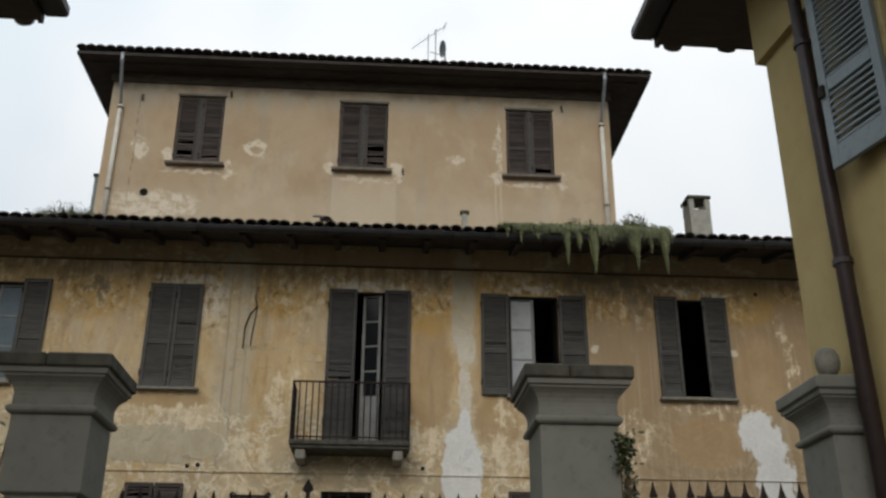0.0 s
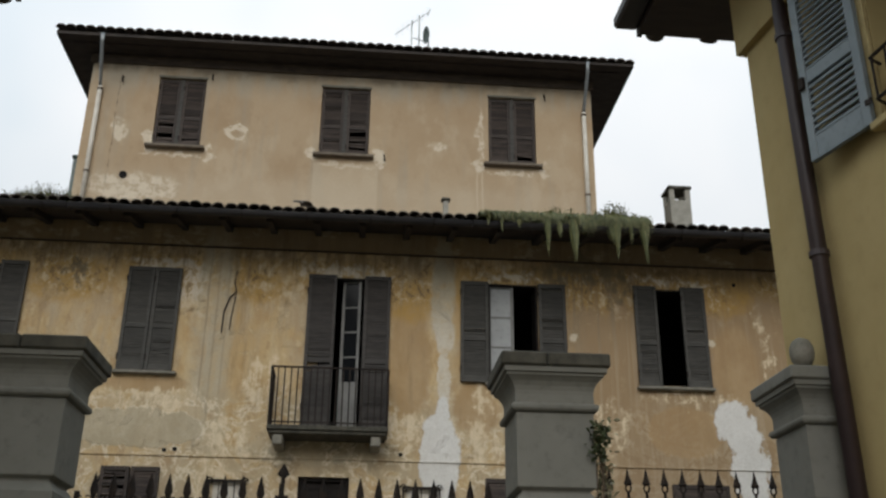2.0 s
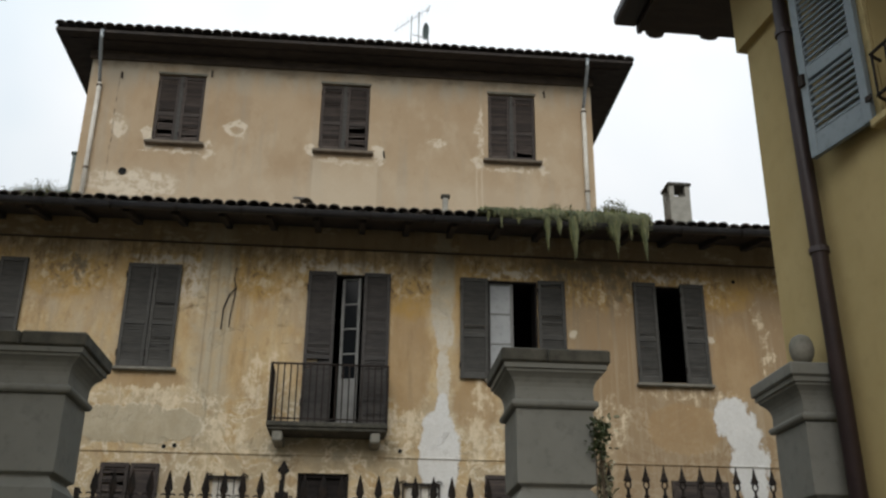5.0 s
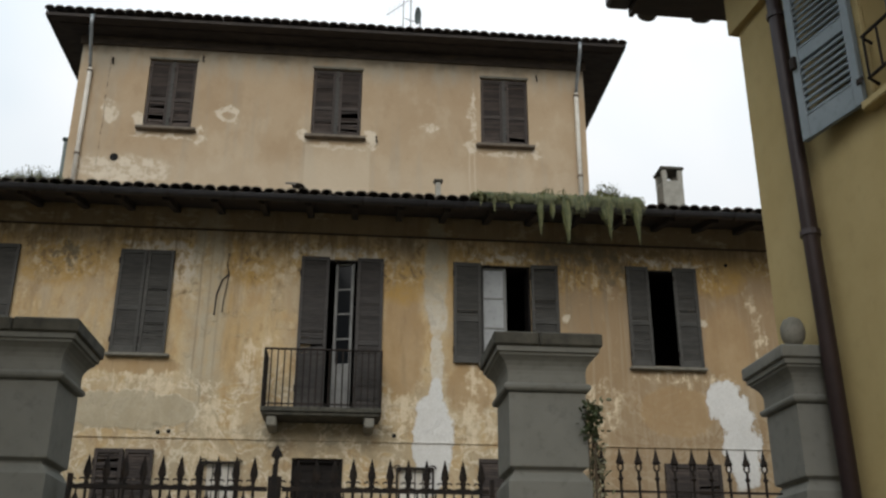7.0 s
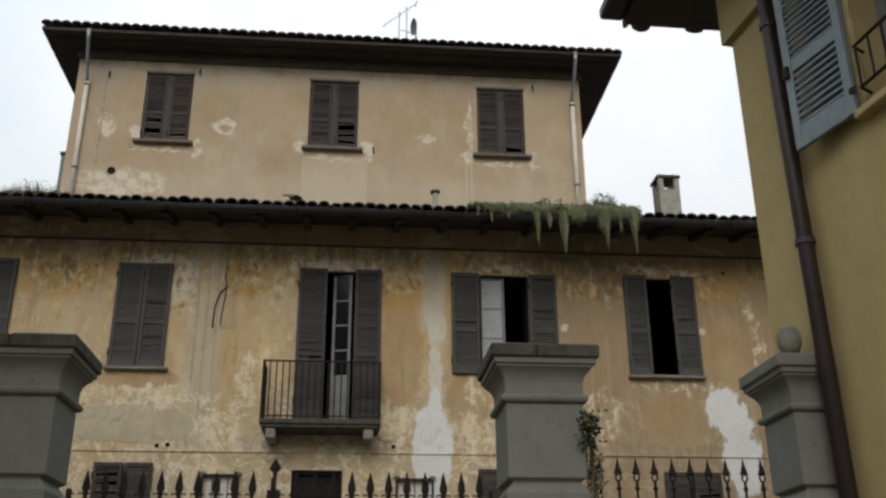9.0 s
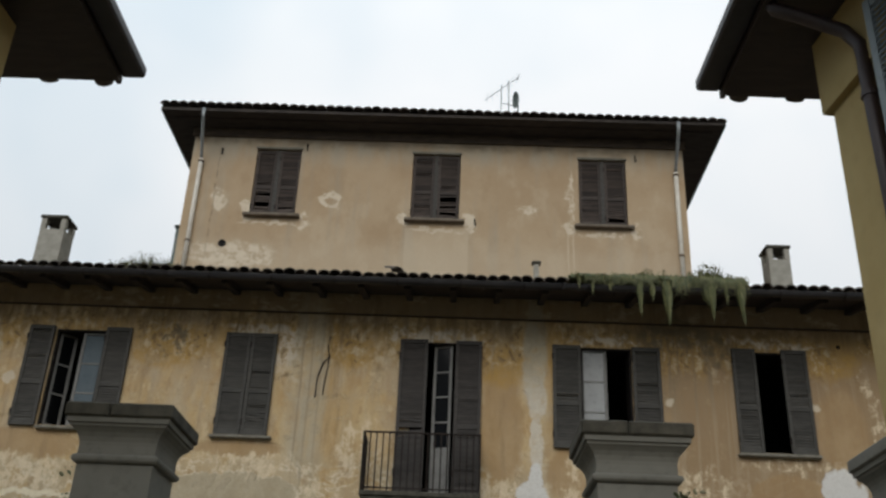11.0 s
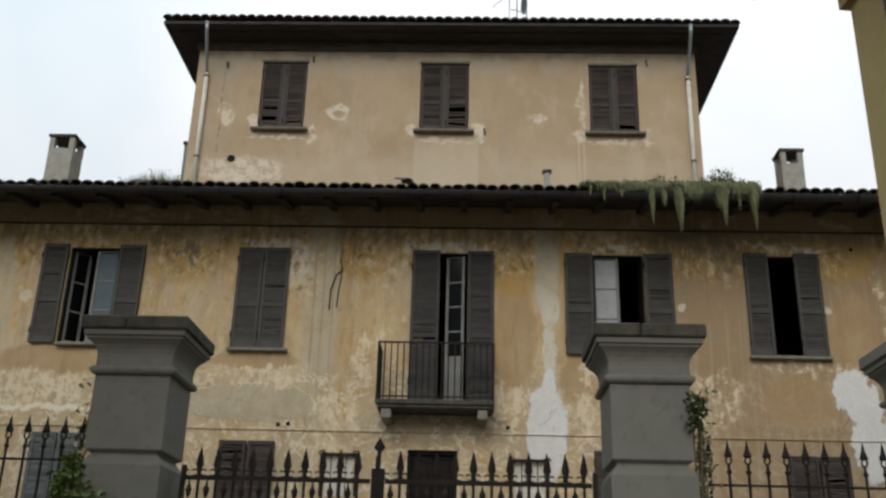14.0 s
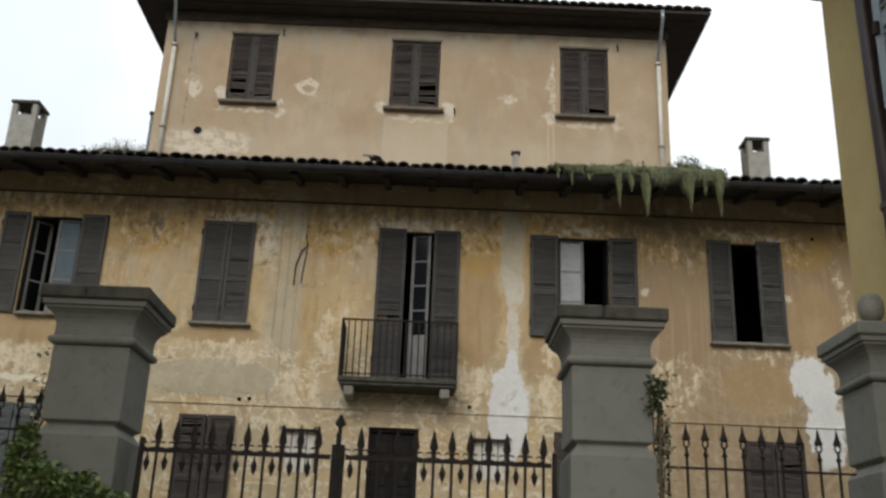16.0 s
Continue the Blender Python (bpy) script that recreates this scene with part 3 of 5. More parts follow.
# the moulding's shadow line is put into its dark colour
single("trim_under_eaves", boxes((-17, 17, FY - 0.03, FY - 0.002, 7.545, 7.575), bev=0.005), M_FRIEZE, "thin plaster moulding below the eaves, coloured dark as a shadow line", "trim", kind="structure")


def slat_row(bm, x0, x1, z0, z1, y, pitch, depth, thick, tilt, rng, lost=()):
    """Sloping louvres between two heights; none between the heights in lost, tilted ones next to them."""
    n = max(1, int((z1 - z0) / pitch))
    step = (z1 - z0) / n
    for i in range(n):
        zc = z0 + (i + 0.5) * step
        if any(p < zc < q for p, q in lost):
            continue
        near = any(p - 0.16 < zc < q + 0.16 for p, q in lost)
        a = tilt + (rng.uniform(-0.5, 0.1) if rng.random() < (0.6 if near else 0.12) else rng.uniform(-0.06, 0.06))
        roll = rng.uniform(-0.09, 0.09) if near else rng.uniform(-0.012, 0.012)
        mm = Matrix.LocRotScale(((x0 + x1) / 2, y, z0 + (i + 0.5) * step), Euler((a, roll, 0)), (x1 - x0, depth, thick))
        bmesh.ops.create_cube(bm, size=1.0, matrix=mm)


def shutter(x, z, w, h, y, label, group, mat, rng, lost=(), turn=0.0, mid=0.42, hinge=0):
    """A louvred leaf; its lower left (hinge 0) or lower right (hinge 1) corner stands at x, z on the plane y."""
    leaf = thing("window_shutter", pose(x, y, z, 0, 0, turn), label, "shutter", group)
    o = -w if hinge else 0.0
    s, t = 0.055, 0.045
    zm = h * mid
    part("frame", boxes((o, o + s, -t, 0, 0, h), (o + w - s, o + w, -t, 0, 0, h), (o + s, o + w - s, -t + 0.003, -0.003, 0, 0.09),
                        (o + s, o + w - s, -t + 0.003, -0.003, h - 0.07, h), (o + s, o + w - s, -t + 0.003, -0.003, zm - 0.035, zm + 0.035), bev=0.004), mat, leaf)
    bm = bmesh.new()
    for a, b in ((0.09, zm - 0.035), (zm + 0.035, h - 0.07)):
        slat_row(bm, o + s - 0.004, o + w - s + 0.004, a, b, -t / 2, 0.043, 0.056, 0.007, 1.18, rng, lost)
    tagged(part("slats", bm, mat, leaf), kind="stuff")
    for k in (0.12, 0.88):
        part("hinge", boxes((o - 0.012, o + 0.012, -t - 0.012, -t + 0.006, k * h - 0.05, k * h + 0.05)), M_IRON, leaf)
    return leaf


def sill(name, x0, x1, z, y, mat, label, out=0.11, h=0.05):
    ob = single(name, boxes((x0, x1, y - out, y + 0.02, z - h, z), bev=0.012), mat, label, "window sill", "villa sills")
    return ob


G1, G2 = "shutters of the main block", "shutters of the upper storey block"
R1 = random.Random(4)
OPEN_L = "dark grey louvred wooden shutter, folded open against ochre plaster"
CLOSED_L = "dark grey louvred wooden shutter, closed, some slats loose"
SY = FY - 0.03
shutter(-6.81, 5.47, 0.42, 1.70, SY, OPEN_L, G1, M_SHUT, R1)
shutter(-5.53, 5.47, 0.43, 1.70, SY, OPEN_L, G1, M_SHUT, R1)
shutter(-3.53, 5.44, 0.42, 1.71, SY, CLOSED_L, G1, M_SHUT, R1)
shutter(-3.10, 5.44, 0.42, 1.71, SY, CLOSED_L, G1, M_SHUT, R1, ((0.40, 0.42),))
shutter(-0.65, 4.64, 0.46, 2.50, SY, "tall dark louvred balcony shutter, half open, one slat lost", G1, M_SHUT_BALCONY, R1, ((0.98, 1.02),))
shutter(0.262, 4.64, 0.43, 2.50, SY, "tall dark louvred balcony shutter, half open", G1, M_SHUT_BALCONY, R1)
shutter(1.84, 5.42, 0.46, 1.71, SY, OPEN_L, G1, M_SHUT, R1)
shutter(3.13, 5.42, 0.46, 1.71, SY, OPEN_L, G1, M_SHUT, R1)
shutter(4.75, 5.45, 0.385, 1.72, SY, "dark grey louvred shutter standing half open", G1, M_SHUT, R1)
shutter(5.553, 5.45, 0.41, 1.72, SY, "dark grey louvred shutter standing half open", G1, M_SHUT, R1)
for a, b, zt in ((-6.48, -5.66, 4.03), (-3.53, -2.67, 3.96), (2.23, 3.09, 3.91), (5.16, 6.07, 3.89)):
    for k in (0, 1):
        w = (b - a) / 2 - 0.01
        shutter(a + k * (w + 0.02), zt - 1.68, w, 1.68, SY, "dark brown louvred ground-floor shutter, closed, slats missing" if a > -6 else "blue-grey louvred ground-floor shutter, closed", G1, M_SHUT_OLD if a > -6 else M_SHUT_GREY, R1,
                ((1.22, 1.27), (1.36, 1.40), (1.50, 1.54)) if k == 0 and -4 < a < -3 else ((1.30, 1.34),) if k == 1 and a > 5 else ())
for a, b, z in ((-6.36, -5.48, 5.47), (-3.58, -2.60, 5.43), (2.24, 3.20, 5.42), (4.72, 6.00, 5.44)):
    sill("window_sill", a, b, z, FY, M_STONE, "weathered grey stone window sill under closed shutters" if a == -3.58 else "weathered grey stone window sill")


def casement(x0, x1, z0, z1, y, rows, fill, label, solid=0.0, turn=0.0):
    """A glazed leaf with its frame, bars and panes."""
    w, h = x1 - x0, z1 - z0
    ob = thing("window_casement", pose(x0, y, z0, 0, 0, turn), label, "window", "villa casements")
    s = 0.045
    part("frame", boxes((0, s, -0.04, 0, 0, h), (w - s, w, -0.04, 0, 0, h), (s, w - s, -0.038, -0.002, 0, s), (s, w - s, -0.038, -0.002, h - s, h), bev=0.003), M_GLASS_FRAME, ob)
    base = h * solid
    if solid:
        part("panel", boxes((s, w - s, -0.03, -0.012, s, base), bev=0.003), M_GLASS_FRAME, ob, "grey painted wooden lower panel")
    step = (h - s - max(base, s)) / rows
    for i in range(rows):
        za = max(base, s) + i * step
        if i or solid:
            part("glazing_bar", boxes((s, w - s, -0.034, -0.006, za - 0.012, za + 0.012)), M_GLASS_FRAME, ob)
        part("pane", boxes((s, w - s, -0.022, -0.018, za + 0.012, za + step - 0.012)), fill, ob)
    return ob


casement(-5.94, -5.54, 5.52, 7.11, FY + 0.10, 3, M_CURTAIN_BLUE, "grey window casement with a blue-grey blind")
casement(-6.36, -6.06, 5.52, 7.11, FY + 0.12, 3, M_GLASS, "grey window casement standing ajar, dark glass", turn=48)
casement(2.31, 2.73, 5.49, 7.11, FY + 0.09, 3, M_CURTAIN, "window casement with a drawn pale grey blind")
casement(-0.08, 0.23, 4.64, 7.10, FY + 0.16, 4, M_GLASS, "grey glazed balcony door leaf, standing ajar", solid=0.30, turn=-14)
casement(-3.45, -3.10, 5.48, 7.1, FY + 0.2, 3, M_GLASS, "grey window casement behind closed shutters")
casement(-3.09, -2.74, 5.48, 7.1, FY + 0.2, 3, M_GLASS, "grey window casement behind closed shutters")


def lining(x0, x1, z0, z1):
    """Dark wooden lining added to an opening so that its reveal looks shaded."""
    ob = thing("window_frame", pose((x0 + x1) / 2, FY, z0), "added dark wooden lining that makes a window reveal look shaded", "window frame", "villa window frames")
    r, h, e = (x1 - x0) / 2, z1 - z0, 0.003
    for a, b in ((-r + e, -r + 0.035), (r - 0.035, r - e)):
        part("jamb", boxes((a, b, 0.004, 0.40, e, h - e)), M_DOOR, ob)
    part("head", boxes((-r + 0.036, r - 0.036, 0.004, 0.40, h - 0.035, h - e)), M_DOOR, ob)


for a, b, c, d in HOLES[:5]:
    lining(a, b, c, d)


# ground-floor door and the two small grated windows
def front_door():
    ob = thing("front_door", pose(-0.235, FY + 0.12, 1.16), "dark weathered panelled double door, shut", "door")
    part("door_frame", boxes((-0.385, -0.33, -0.06, 0.04, 0, 2.72), (0.33, 0.385, -0.06, 0.04, 0, 2.72), (-0.33, 0.33, -0.06, 0.04, 2.66, 2.72), bev=0.005), M_DOOR, ob)
    for k in (-1, 1):
        x0, x1 = sorted((k * 0.005, k * 0.328))
        leaf = part("door_leaf", boxes((x0, x1, 0, 0.04, 0, 2.655)), M_DOOR, ob)
        for za, zb in ((0.15, 0.75), (0.85, 1.75), (1.85, 2.55)):
            part("panel", boxes((x0 + 0.06, x1 - 0.06, -0.018, 0.0, za, zb), bev=0.012), M_DOOR, leaf)
    part("door_handle", tube(bmesh.new(), [(0.05, -0.05, 1.05), (0.12, -0.05, 1.05)], 0.012), M_IRON, ob)


front_door()


def small_window(cx, z0, z1, w):
    ob = thing("small_window", pose(cx, FY, z0), "small grated window with a pale shutter behind scrolled iron", "window", "small grated windows")
    h = z1 - z0
    part("backing", boxes((-w / 2 + 0.01, w / 2 - 0.01, 0.035, 0.065, 0.01, h - 0.01)), M_PIPE_PALE, ob, "pale wooden inner shutter")
    part("grate_frame", boxes((-w / 2 - 0.05, w / 2 + 0.05, -0.07, -0.03, h - 0.035, h), (-w / 2 - 0.05, -w / 2 - 0.02, -0.07, -0.03, 0, h - 0.036),
                              (w / 2 + 0.02, w / 2 + 0.05, -0.07, -0.03, 0, h - 0.036)), M_IRON, ob)
    for k in (-1, 1):
        part("scroll", tube(bmesh.new(), [(k * (w / 2 + 0.03 + 0.05 * math.cos(a)), -0.05, h - 0.02 + 0.05 * math.sin(a)) for a in np.linspace(0, 4.2, 9)], 0.012, 6), M_IRON, ob)
    for k in range(1, 4):
        x = -w / 2 + w * k / 4
        part("bar", tube(bmesh.new(), [(x, -0.05, 0), (x, -0.05, h - 0.03)], 0.008, 6), M_IRON, ob)


small_window(-1.665, 3.15, 3.80, 0.46)
small_window(1.25, 3.15, 3.76, 0.48)


# balcony
def balcony():
    ob = thing("balcony", pose(-0.2, FY - 0.003, 4.46), "small stone balcony with a rusted iron railing", "balcony")
    x0, x1, d = -0.90, 0.90, 0.62
    part("slab", boxes((x0, x1, -d, 0, 0.0, 0.075), (x0 + 0.03, x1 - 0.03, -d + 0.03, 0, -0.05, -0.001), bev=0.012), M_CAPSTONE, ob, "dark weathered stone slab")
    for x in (-0.73, 0.72):
        bm = boxes((x - 0.075, x + 0.075, -d + 0.06, 0, -0.21, -0.052), bev=0.02)
        part("bracket", bm, M_STONE, ob, "pale stone bracket")
    zt = 0.96
    part("handrail", tube(tube(bmesh.new(), [(x0 + 0.02, -d + 0.03, zt), (x1 - 0.02, -d + 0.03, zt)], 0.016, 6), [(x0 + 0.02, -d + 0.03, zt), (x0 + 0.02, 0, zt)], 0.016, 6), M_IRON, ob)
    part("handrail", tube(bmesh.new(), [(x1 - 0.02, -d + 0.03, zt), (x1 - 0.02, 0, zt)], 0.016, 6), M_IRON, ob)
    part("bottom_rail", boxes((x0 + 0.02, x1 - 0.02, -d + 0.02, -d + 0.04, 0.11, 0.13)), M_IRON, ob)
    for k in range(19):
        x = x0 + 0.02 + (x1 - x0 - 0.04) * k / 18
        part("baluster", tube(bmesh.new(), [(x, -d + 0.03, 0.07), (x, -d + 0.03, zt)], 0.016 if k in (0, 18) else 0.0105, 6), M_IRON, ob)
    for x in (x0 + 0.02, x1 - 0.02):
        for k in range(1, 7):
            y = -d + 0.03 + (d - 0.05) * k / 6
            part("baluster", tube(bmesh.new(), [(x, y, 0.07), (x, y, zt)], 0.009, 6), M_IRON, ob)


balcony()

# ---- main roof ----
EY, EZ, SL = 13.30, 7.70, 0.22


def roof_z(y):
    return EZ + (y - EY) * SL


def sloped(bm, x0, x1, y0, y1, za, zb, slope=SL, ey=EY):
    """A box that follows the roof's slope; za and zb are heights above the roof line at ey."""
    vs = [bm.verts.new((x, y, EZ + (y - ey) * slope + z)) for x in (x0, x1) for y in (y0, y1) for z in (za, zb)]
    for f in ((0, 1, 3, 2), (4, 6, 7, 5), (0, 4, 5, 1), (2, 3, 7, 6), (0, 2, 6, 4), (1, 5, 7, 3)):
        bm.faces.new([vs[i] for i in f])
    return bm


villa_roof = thing("villa_roof", pose(0, 0, 0), "dark mossy clay-tiled roof with exposed rafter ends", "roof", kind="structure")
part("deck", sloped(bmesh.new(), -17.5, 17.5, EY + 0.02, 18.6, 0.0, 0.03), M_WOOD_DARK, villa_roof, "dark wooden roof boards")
part("deck", boxes((-17.5, 17.5, 18.6, 22.6, 8.5, 8.86)), M_WOOD_DARK, villa_roof, "dark wooden roof boards")
for k in range(46):
    x = -16.6 + k * 0.73
    part("rafter", sloped(bmesh.new(), x - 0.05, x + 0.05, EY + 0.12, FY + 0.05, -0.10, -0.002), M_WOOD_DARK, villa_roof)
part("fascia", sloped(bmesh.new(), -17.5, 17.5, EY - 0.01, EY + 0.018, -0.03, 0.03), M_WOOD_DARK, villa_roof)


def gutter_run(x0, x1, y, z, r=0.075):
    """A half-round gutter along x with a rolled front lip."""
    bm = bmesh.new()
    rows = []
    for x in (x0, x1):
        for rr in (r, r - 0.008):
            rows.append([bm.verts.new((x, y - rr * math.cos(math.pi * k / 8), z - rr * math.sin(math.pi * k / 8))) for k in range(9)])
    p, q, t, u = rows
    for k in range(8):
        bm.faces.new((p[k], p[k + 1], t[k + 1], t[k]))
        bm.faces.new((q[k], u[k], u[k + 1], q[k + 1]))
        bm.faces.new((p[k], q[k], q[k + 1], p[k + 1]))
        bm.faces.new((t[k], t[k + 1], u[k + 1], u[k]))
    return tube(bm, [(x0, y - r, z), (x1, y - r, z)], 0.009, 6)


villa_gutter = thing("roof_gutter", pose(0, EY - 0.09, EZ - 0.02), "dark rusted half-round gutter under mossy roof tiles", "gutter")
for k, (a, b) in enumerate(((-17.4, -10.0), (-9.99, -4.3), (-4.29, 1.9), (1.91, 7.4), (7.41, 17.4))):
    part("channel", gutter_run(a, b, 0, 0.004 if k % 2 else 0.0), M_GUTTER, villa_gutter, smooth=True)
for k in range(18):
    x = -8.6 + k * 0.99
    part("bracket", tube(bmesh.new(), [(x + 0.0, -0.083 * math.cos(t), -0.083 * math.sin(t)) for t in np.linspace(0, math.pi, 7)] + [(x, 0.17, 0.02)], 0.008, 5), M_IRON, villa_gutter)


def tile_mesh(name, length=0.46, r0=0.098, r1=0.082, thick=0.016, seg=6):
    """A half-round clay tile, lying along +y and tapering up the slope."""
    bm = bmesh.new()
    rows = []
    for y, r in ((0, r0), (length, r1)):
        for rr in (r, r - thick):
            rows.append([bm.verts.new((rr * math.cos(math.pi * k / seg), y, rr * 0.7 * math.sin(math.pi * k / seg))) for k in range(seg + 1)])
    a, b, c, d = rows
    for k in range(seg):
        bm.faces.new((a[k], a[k + 1], c[k + 1], c[k]))
        bm.faces.new((b[k], d[k], d[k + 1], b[k + 1]))
        bm.faces.new((a[k], b[k], b[k + 1], a[k + 1]))
    return bm


ME_TILE = mesh_of("tile", tile_mesh("tile"), M_TILE, smooth=False)


def lay_tiles(parent, x0, x1, y, z, pitch, slope, rng, loose=1.0, fall=0.0):
    def u(a, b):
        return rng.uniform(a, b) * loose

    for k in range(int((x1 - x0) / pitch) + 1):
        ob = new("tile", ME_TILE)
        ob.parent = parent
        ob.matrix_basis = Matrix.LocRotScale((x0 + k * pitch + u(-0.012, 0.012), y + u(-0.03, 0.02), z + k * pitch * fall + u(-0.018, 0.014)),
                                             Euler((math.atan(slope) + u(-0.04, 0.04), u(-0.1, 0.1), u(-0.05, 0.05))),
                                             (1 + u(-0.08, 0.06), 1, 1 + u(-0.2, 0.15)))


def bulk_tiles(x0, x1, y0, z0, pitch, slope, courses, rng, flip=False, dy=0.40):
    """Courses of tiles joined into one mesh."""
    bm = bmesh.new()
    for c in range(courses):
        for k in range(int((x1 - x0) / pitch) + 1):
            y = y0 + c * dy
            src = tile_mesh("t", seg=4)
            mm = Matrix.LocRotScale((x0 + k * pitch + rng.uniform(-0.012, 0.012), y, z0 + (y - y0) * slope + rng.uniform(-0.01, 0.012)),
                                    Euler((math.atan(slope), math.pi if flip else 0, 0)), None)
            src.transform(mm)
            tmp = bpy.data.meshes.new("t")
            src.to_mesh(tmp)
            src.free()
            bm.from_mesh(tmp)
            bpy.data.meshes.remove(tmp)
    return bm


# ---- the upper storey block ----
TY, TX0, TX1 = 15.6, -5.05, 4.54
TH = [(-3.78, -2.90, 10.04, 11.49), (-0.71, 0.22, 10.03, 11.48), (2.50, 3.42, 10.01, 11.46)]
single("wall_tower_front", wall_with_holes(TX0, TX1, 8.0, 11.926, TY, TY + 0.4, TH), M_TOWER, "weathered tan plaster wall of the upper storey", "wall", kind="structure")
for x, nm in ((TX0, "wall_tower_west"), (TX1 - 0.4, "wall_tower_east")):
    single(nm, boxes((x, x + 0.4, TY + 0.402, 22.2, 8.0, 11.926)), M_TOWER, "weathered tan plaster side wall of the upper storey", "wall", kind="structure")
single("wall_tower_back", boxes((TX0 + 0.402, TX1 - 0.402, 21.8, 22.2, 8.0, 11.926)), M_TOWER, "plain tan plaster back wall", "wall", kind="structure")
# unseen attic wall, added near-black so the shutter gaps stay dark
single("wall_tower_inside", boxes((TX0 + 0.402, TX1 - 0.402, 18.2, 18.3, 8.9, 11.7)), M_DARK_ROOM, "added inner wall of the attic rooms, coloured near-black as if unlit", "wall", kind="structure")
R2 = random.Random(9)
for i, (a, b, z0, z1) in enumerate(TH):
    w = (b - a) / 2 - 0.045
    part_l = "dark brown louvred upper-storey shutter, closed, with broken slats"
    lost = ((((0.20, 0.26), (0.44, 0.48)), ((0.14, 0.18),)), ((), ((0.13, 0.19), (0.27, 0.31), (0.42, 0.52))), ((), ((0.10, 0.19),)))[i]
    shutter(a + 0.01, z0 + 0.01, w, z1 - z0 - 0.03, TY + 0.07, part_l, G2, M_SHUT_OLD, R2, lost[0])
    shutter(b - w - 0.01, z0 + 0.01, w, z1 - z0 - 0.03, TY + 0.07, part_l, G2, M_SHUT_OLD, R2, lost[1])
    single("window_post", boxes(((a + b) / 2 - 0.033, (a + b) / 2 + 0.033, TY + 0.02, TY + 0.07, z0, z1), bev=0.005), M_SHUT, "grey-brown wooden post between two shutters", "window post", "upper posts")
    sill("window_sill", a - 0.10, b + 0.10, z0 - 0.01, TY, M_SILL_TOWER, "dark weathered stone sill on tan plaster", 0.12, 0.06)
    single("window_lintel", boxes((a - 0.02, b + 0.02, TY - 0.03, TY - 0.002, z1, z1 + 0.045), bev=0.006), M_STONE, "thin pale weathered stone drip moulding above a window", "lintel", "upper lintels")

tower_roof = thing("tower_roof", pose(0, 0, 0), "low hipped roof with mossy clay tiles and boxed eaves", "roof", kind="structure")
OX0, OX1, OY = -5.60, 5.25, 14.95
part("soffit", boxes((OX0 + 0.03, OX1 - 0.03, OY + 0.03, 22.8, 11.928, 11.95)), M_WOOD_DARK, tower_roof, "dark boarded underside of the eaves")
part("fascia", boxes((OX0, OX1, OY, OY + 0.028, 11.92, 11.975)), M_WOOD_DARK, tower_roof)
part("soffit_board", boxes((OX0 + 0.2, OX1 - 0.2, OY + 0.24, OY + 0.27, 11.90, 11.927), bev=0.004), M_EAVE_BROWN, tower_roof, "thin dark board along the soffit")
for x in (OX0, OX1 - 0.028):
    part("fascia", boxes((x, x + 0.028, OY + 0.03, 22.8, 11.915, 11.955)), M_COPPER_GREEN, tower_roof, "dark green metal eave edge")
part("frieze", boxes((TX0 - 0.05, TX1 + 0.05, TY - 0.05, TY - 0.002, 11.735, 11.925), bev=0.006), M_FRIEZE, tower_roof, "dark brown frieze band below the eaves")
bm = bmesh.new()
ridge = [bm.verts.new(p) for p in ((-1.3, 18.85, 13.12), (0.9, 18.85, 13.12))]
eave = [bm.verts.new(p) for p in ((OX0, OY, 11.99), (OX1, OY, 11.977), (OX1, 22.8, 11.977), (OX0, 22.8, 11.99))]
for f in ((eave[0], eave[1], ridge[1], ridge[0]), (eave[1], eave[2], ridge[1]), (eave[2], eave[3], ridge[0], ridge[1]), (eave[3], eave[0], ridge[0]), eave[::-1]):
    bm.faces.new(f)
part("roof_slopes", bm, M_TILE_BULK, tower_roof)


def tower_downpipe(x, xt):
    ob = thing("tower_downpipe", pose(x, TY - 0.08, 8.62), "pale oxidised zinc downpipe with a bent grey neck", "downpipe")
    neck = [(xt - x, OY - 0.04 - TY + 0.08, 3.32), (xt - x, OY - 0.02 - TY + 0.08, 3.15), (0.0, -0.03, 2.62), (0, 0, 2.55)]
    part("neck", tube(bmesh.new(), neck, [0.042, 0.032, 0.032, 0.032], 10), M_METAL, ob, "dull grey metal neck", smooth=True)
    part("pipe", tube(bmesh.new(), [(0, 0, 2.56), (0, 0, 0)], 0.042, 10), M_PIPE_PALE, ob, smooth=True)
    for z in (2.5, 0.78):
        part("clip", lathe(bmesh.new(), [(0.054, z - 0.02), (0.054, z + 0.02)], 10), M_SILL_TOWER, ob, "rusty clip")
    part("shoe", lathe(bmesh.new(), [(0.05, -0.02), (0.05, 0.12)], 10), M_GUTTER, ob, "dark pipe shoe")


tower_downpipe(-4.835, -4.75)
tower_downpipe(4.362, 4.336)

# ---- chimneys, vent, aerial ----


def chimney(cx, y, w, z0, z1, label, lid, mat):
    ob = thing("chimney", pose(cx, y, z0), label, "chimney", "roof chimneys")
    h, r = z1 - z0, w / 2
    part("shaft", boxes((-r, r, -r, r, 0, h - 0.30), bev=0.01), mat, ob)
    for sx in (-1, 1):
        for sy in (-1, 1):
            part("post", boxes((sx * r - sx * 0.10, sx * r, sy * r - sy * 0.10, sy * r, h - 0.302, h - 0.07)), mat, ob)
    part("cap", boxes((-r - 0.03, r + 0.03, -r - 0.03, r + 0.03, h - 0.07, h), bev=0.015), lid, ob, "dark weathered cap slab")
    return ob


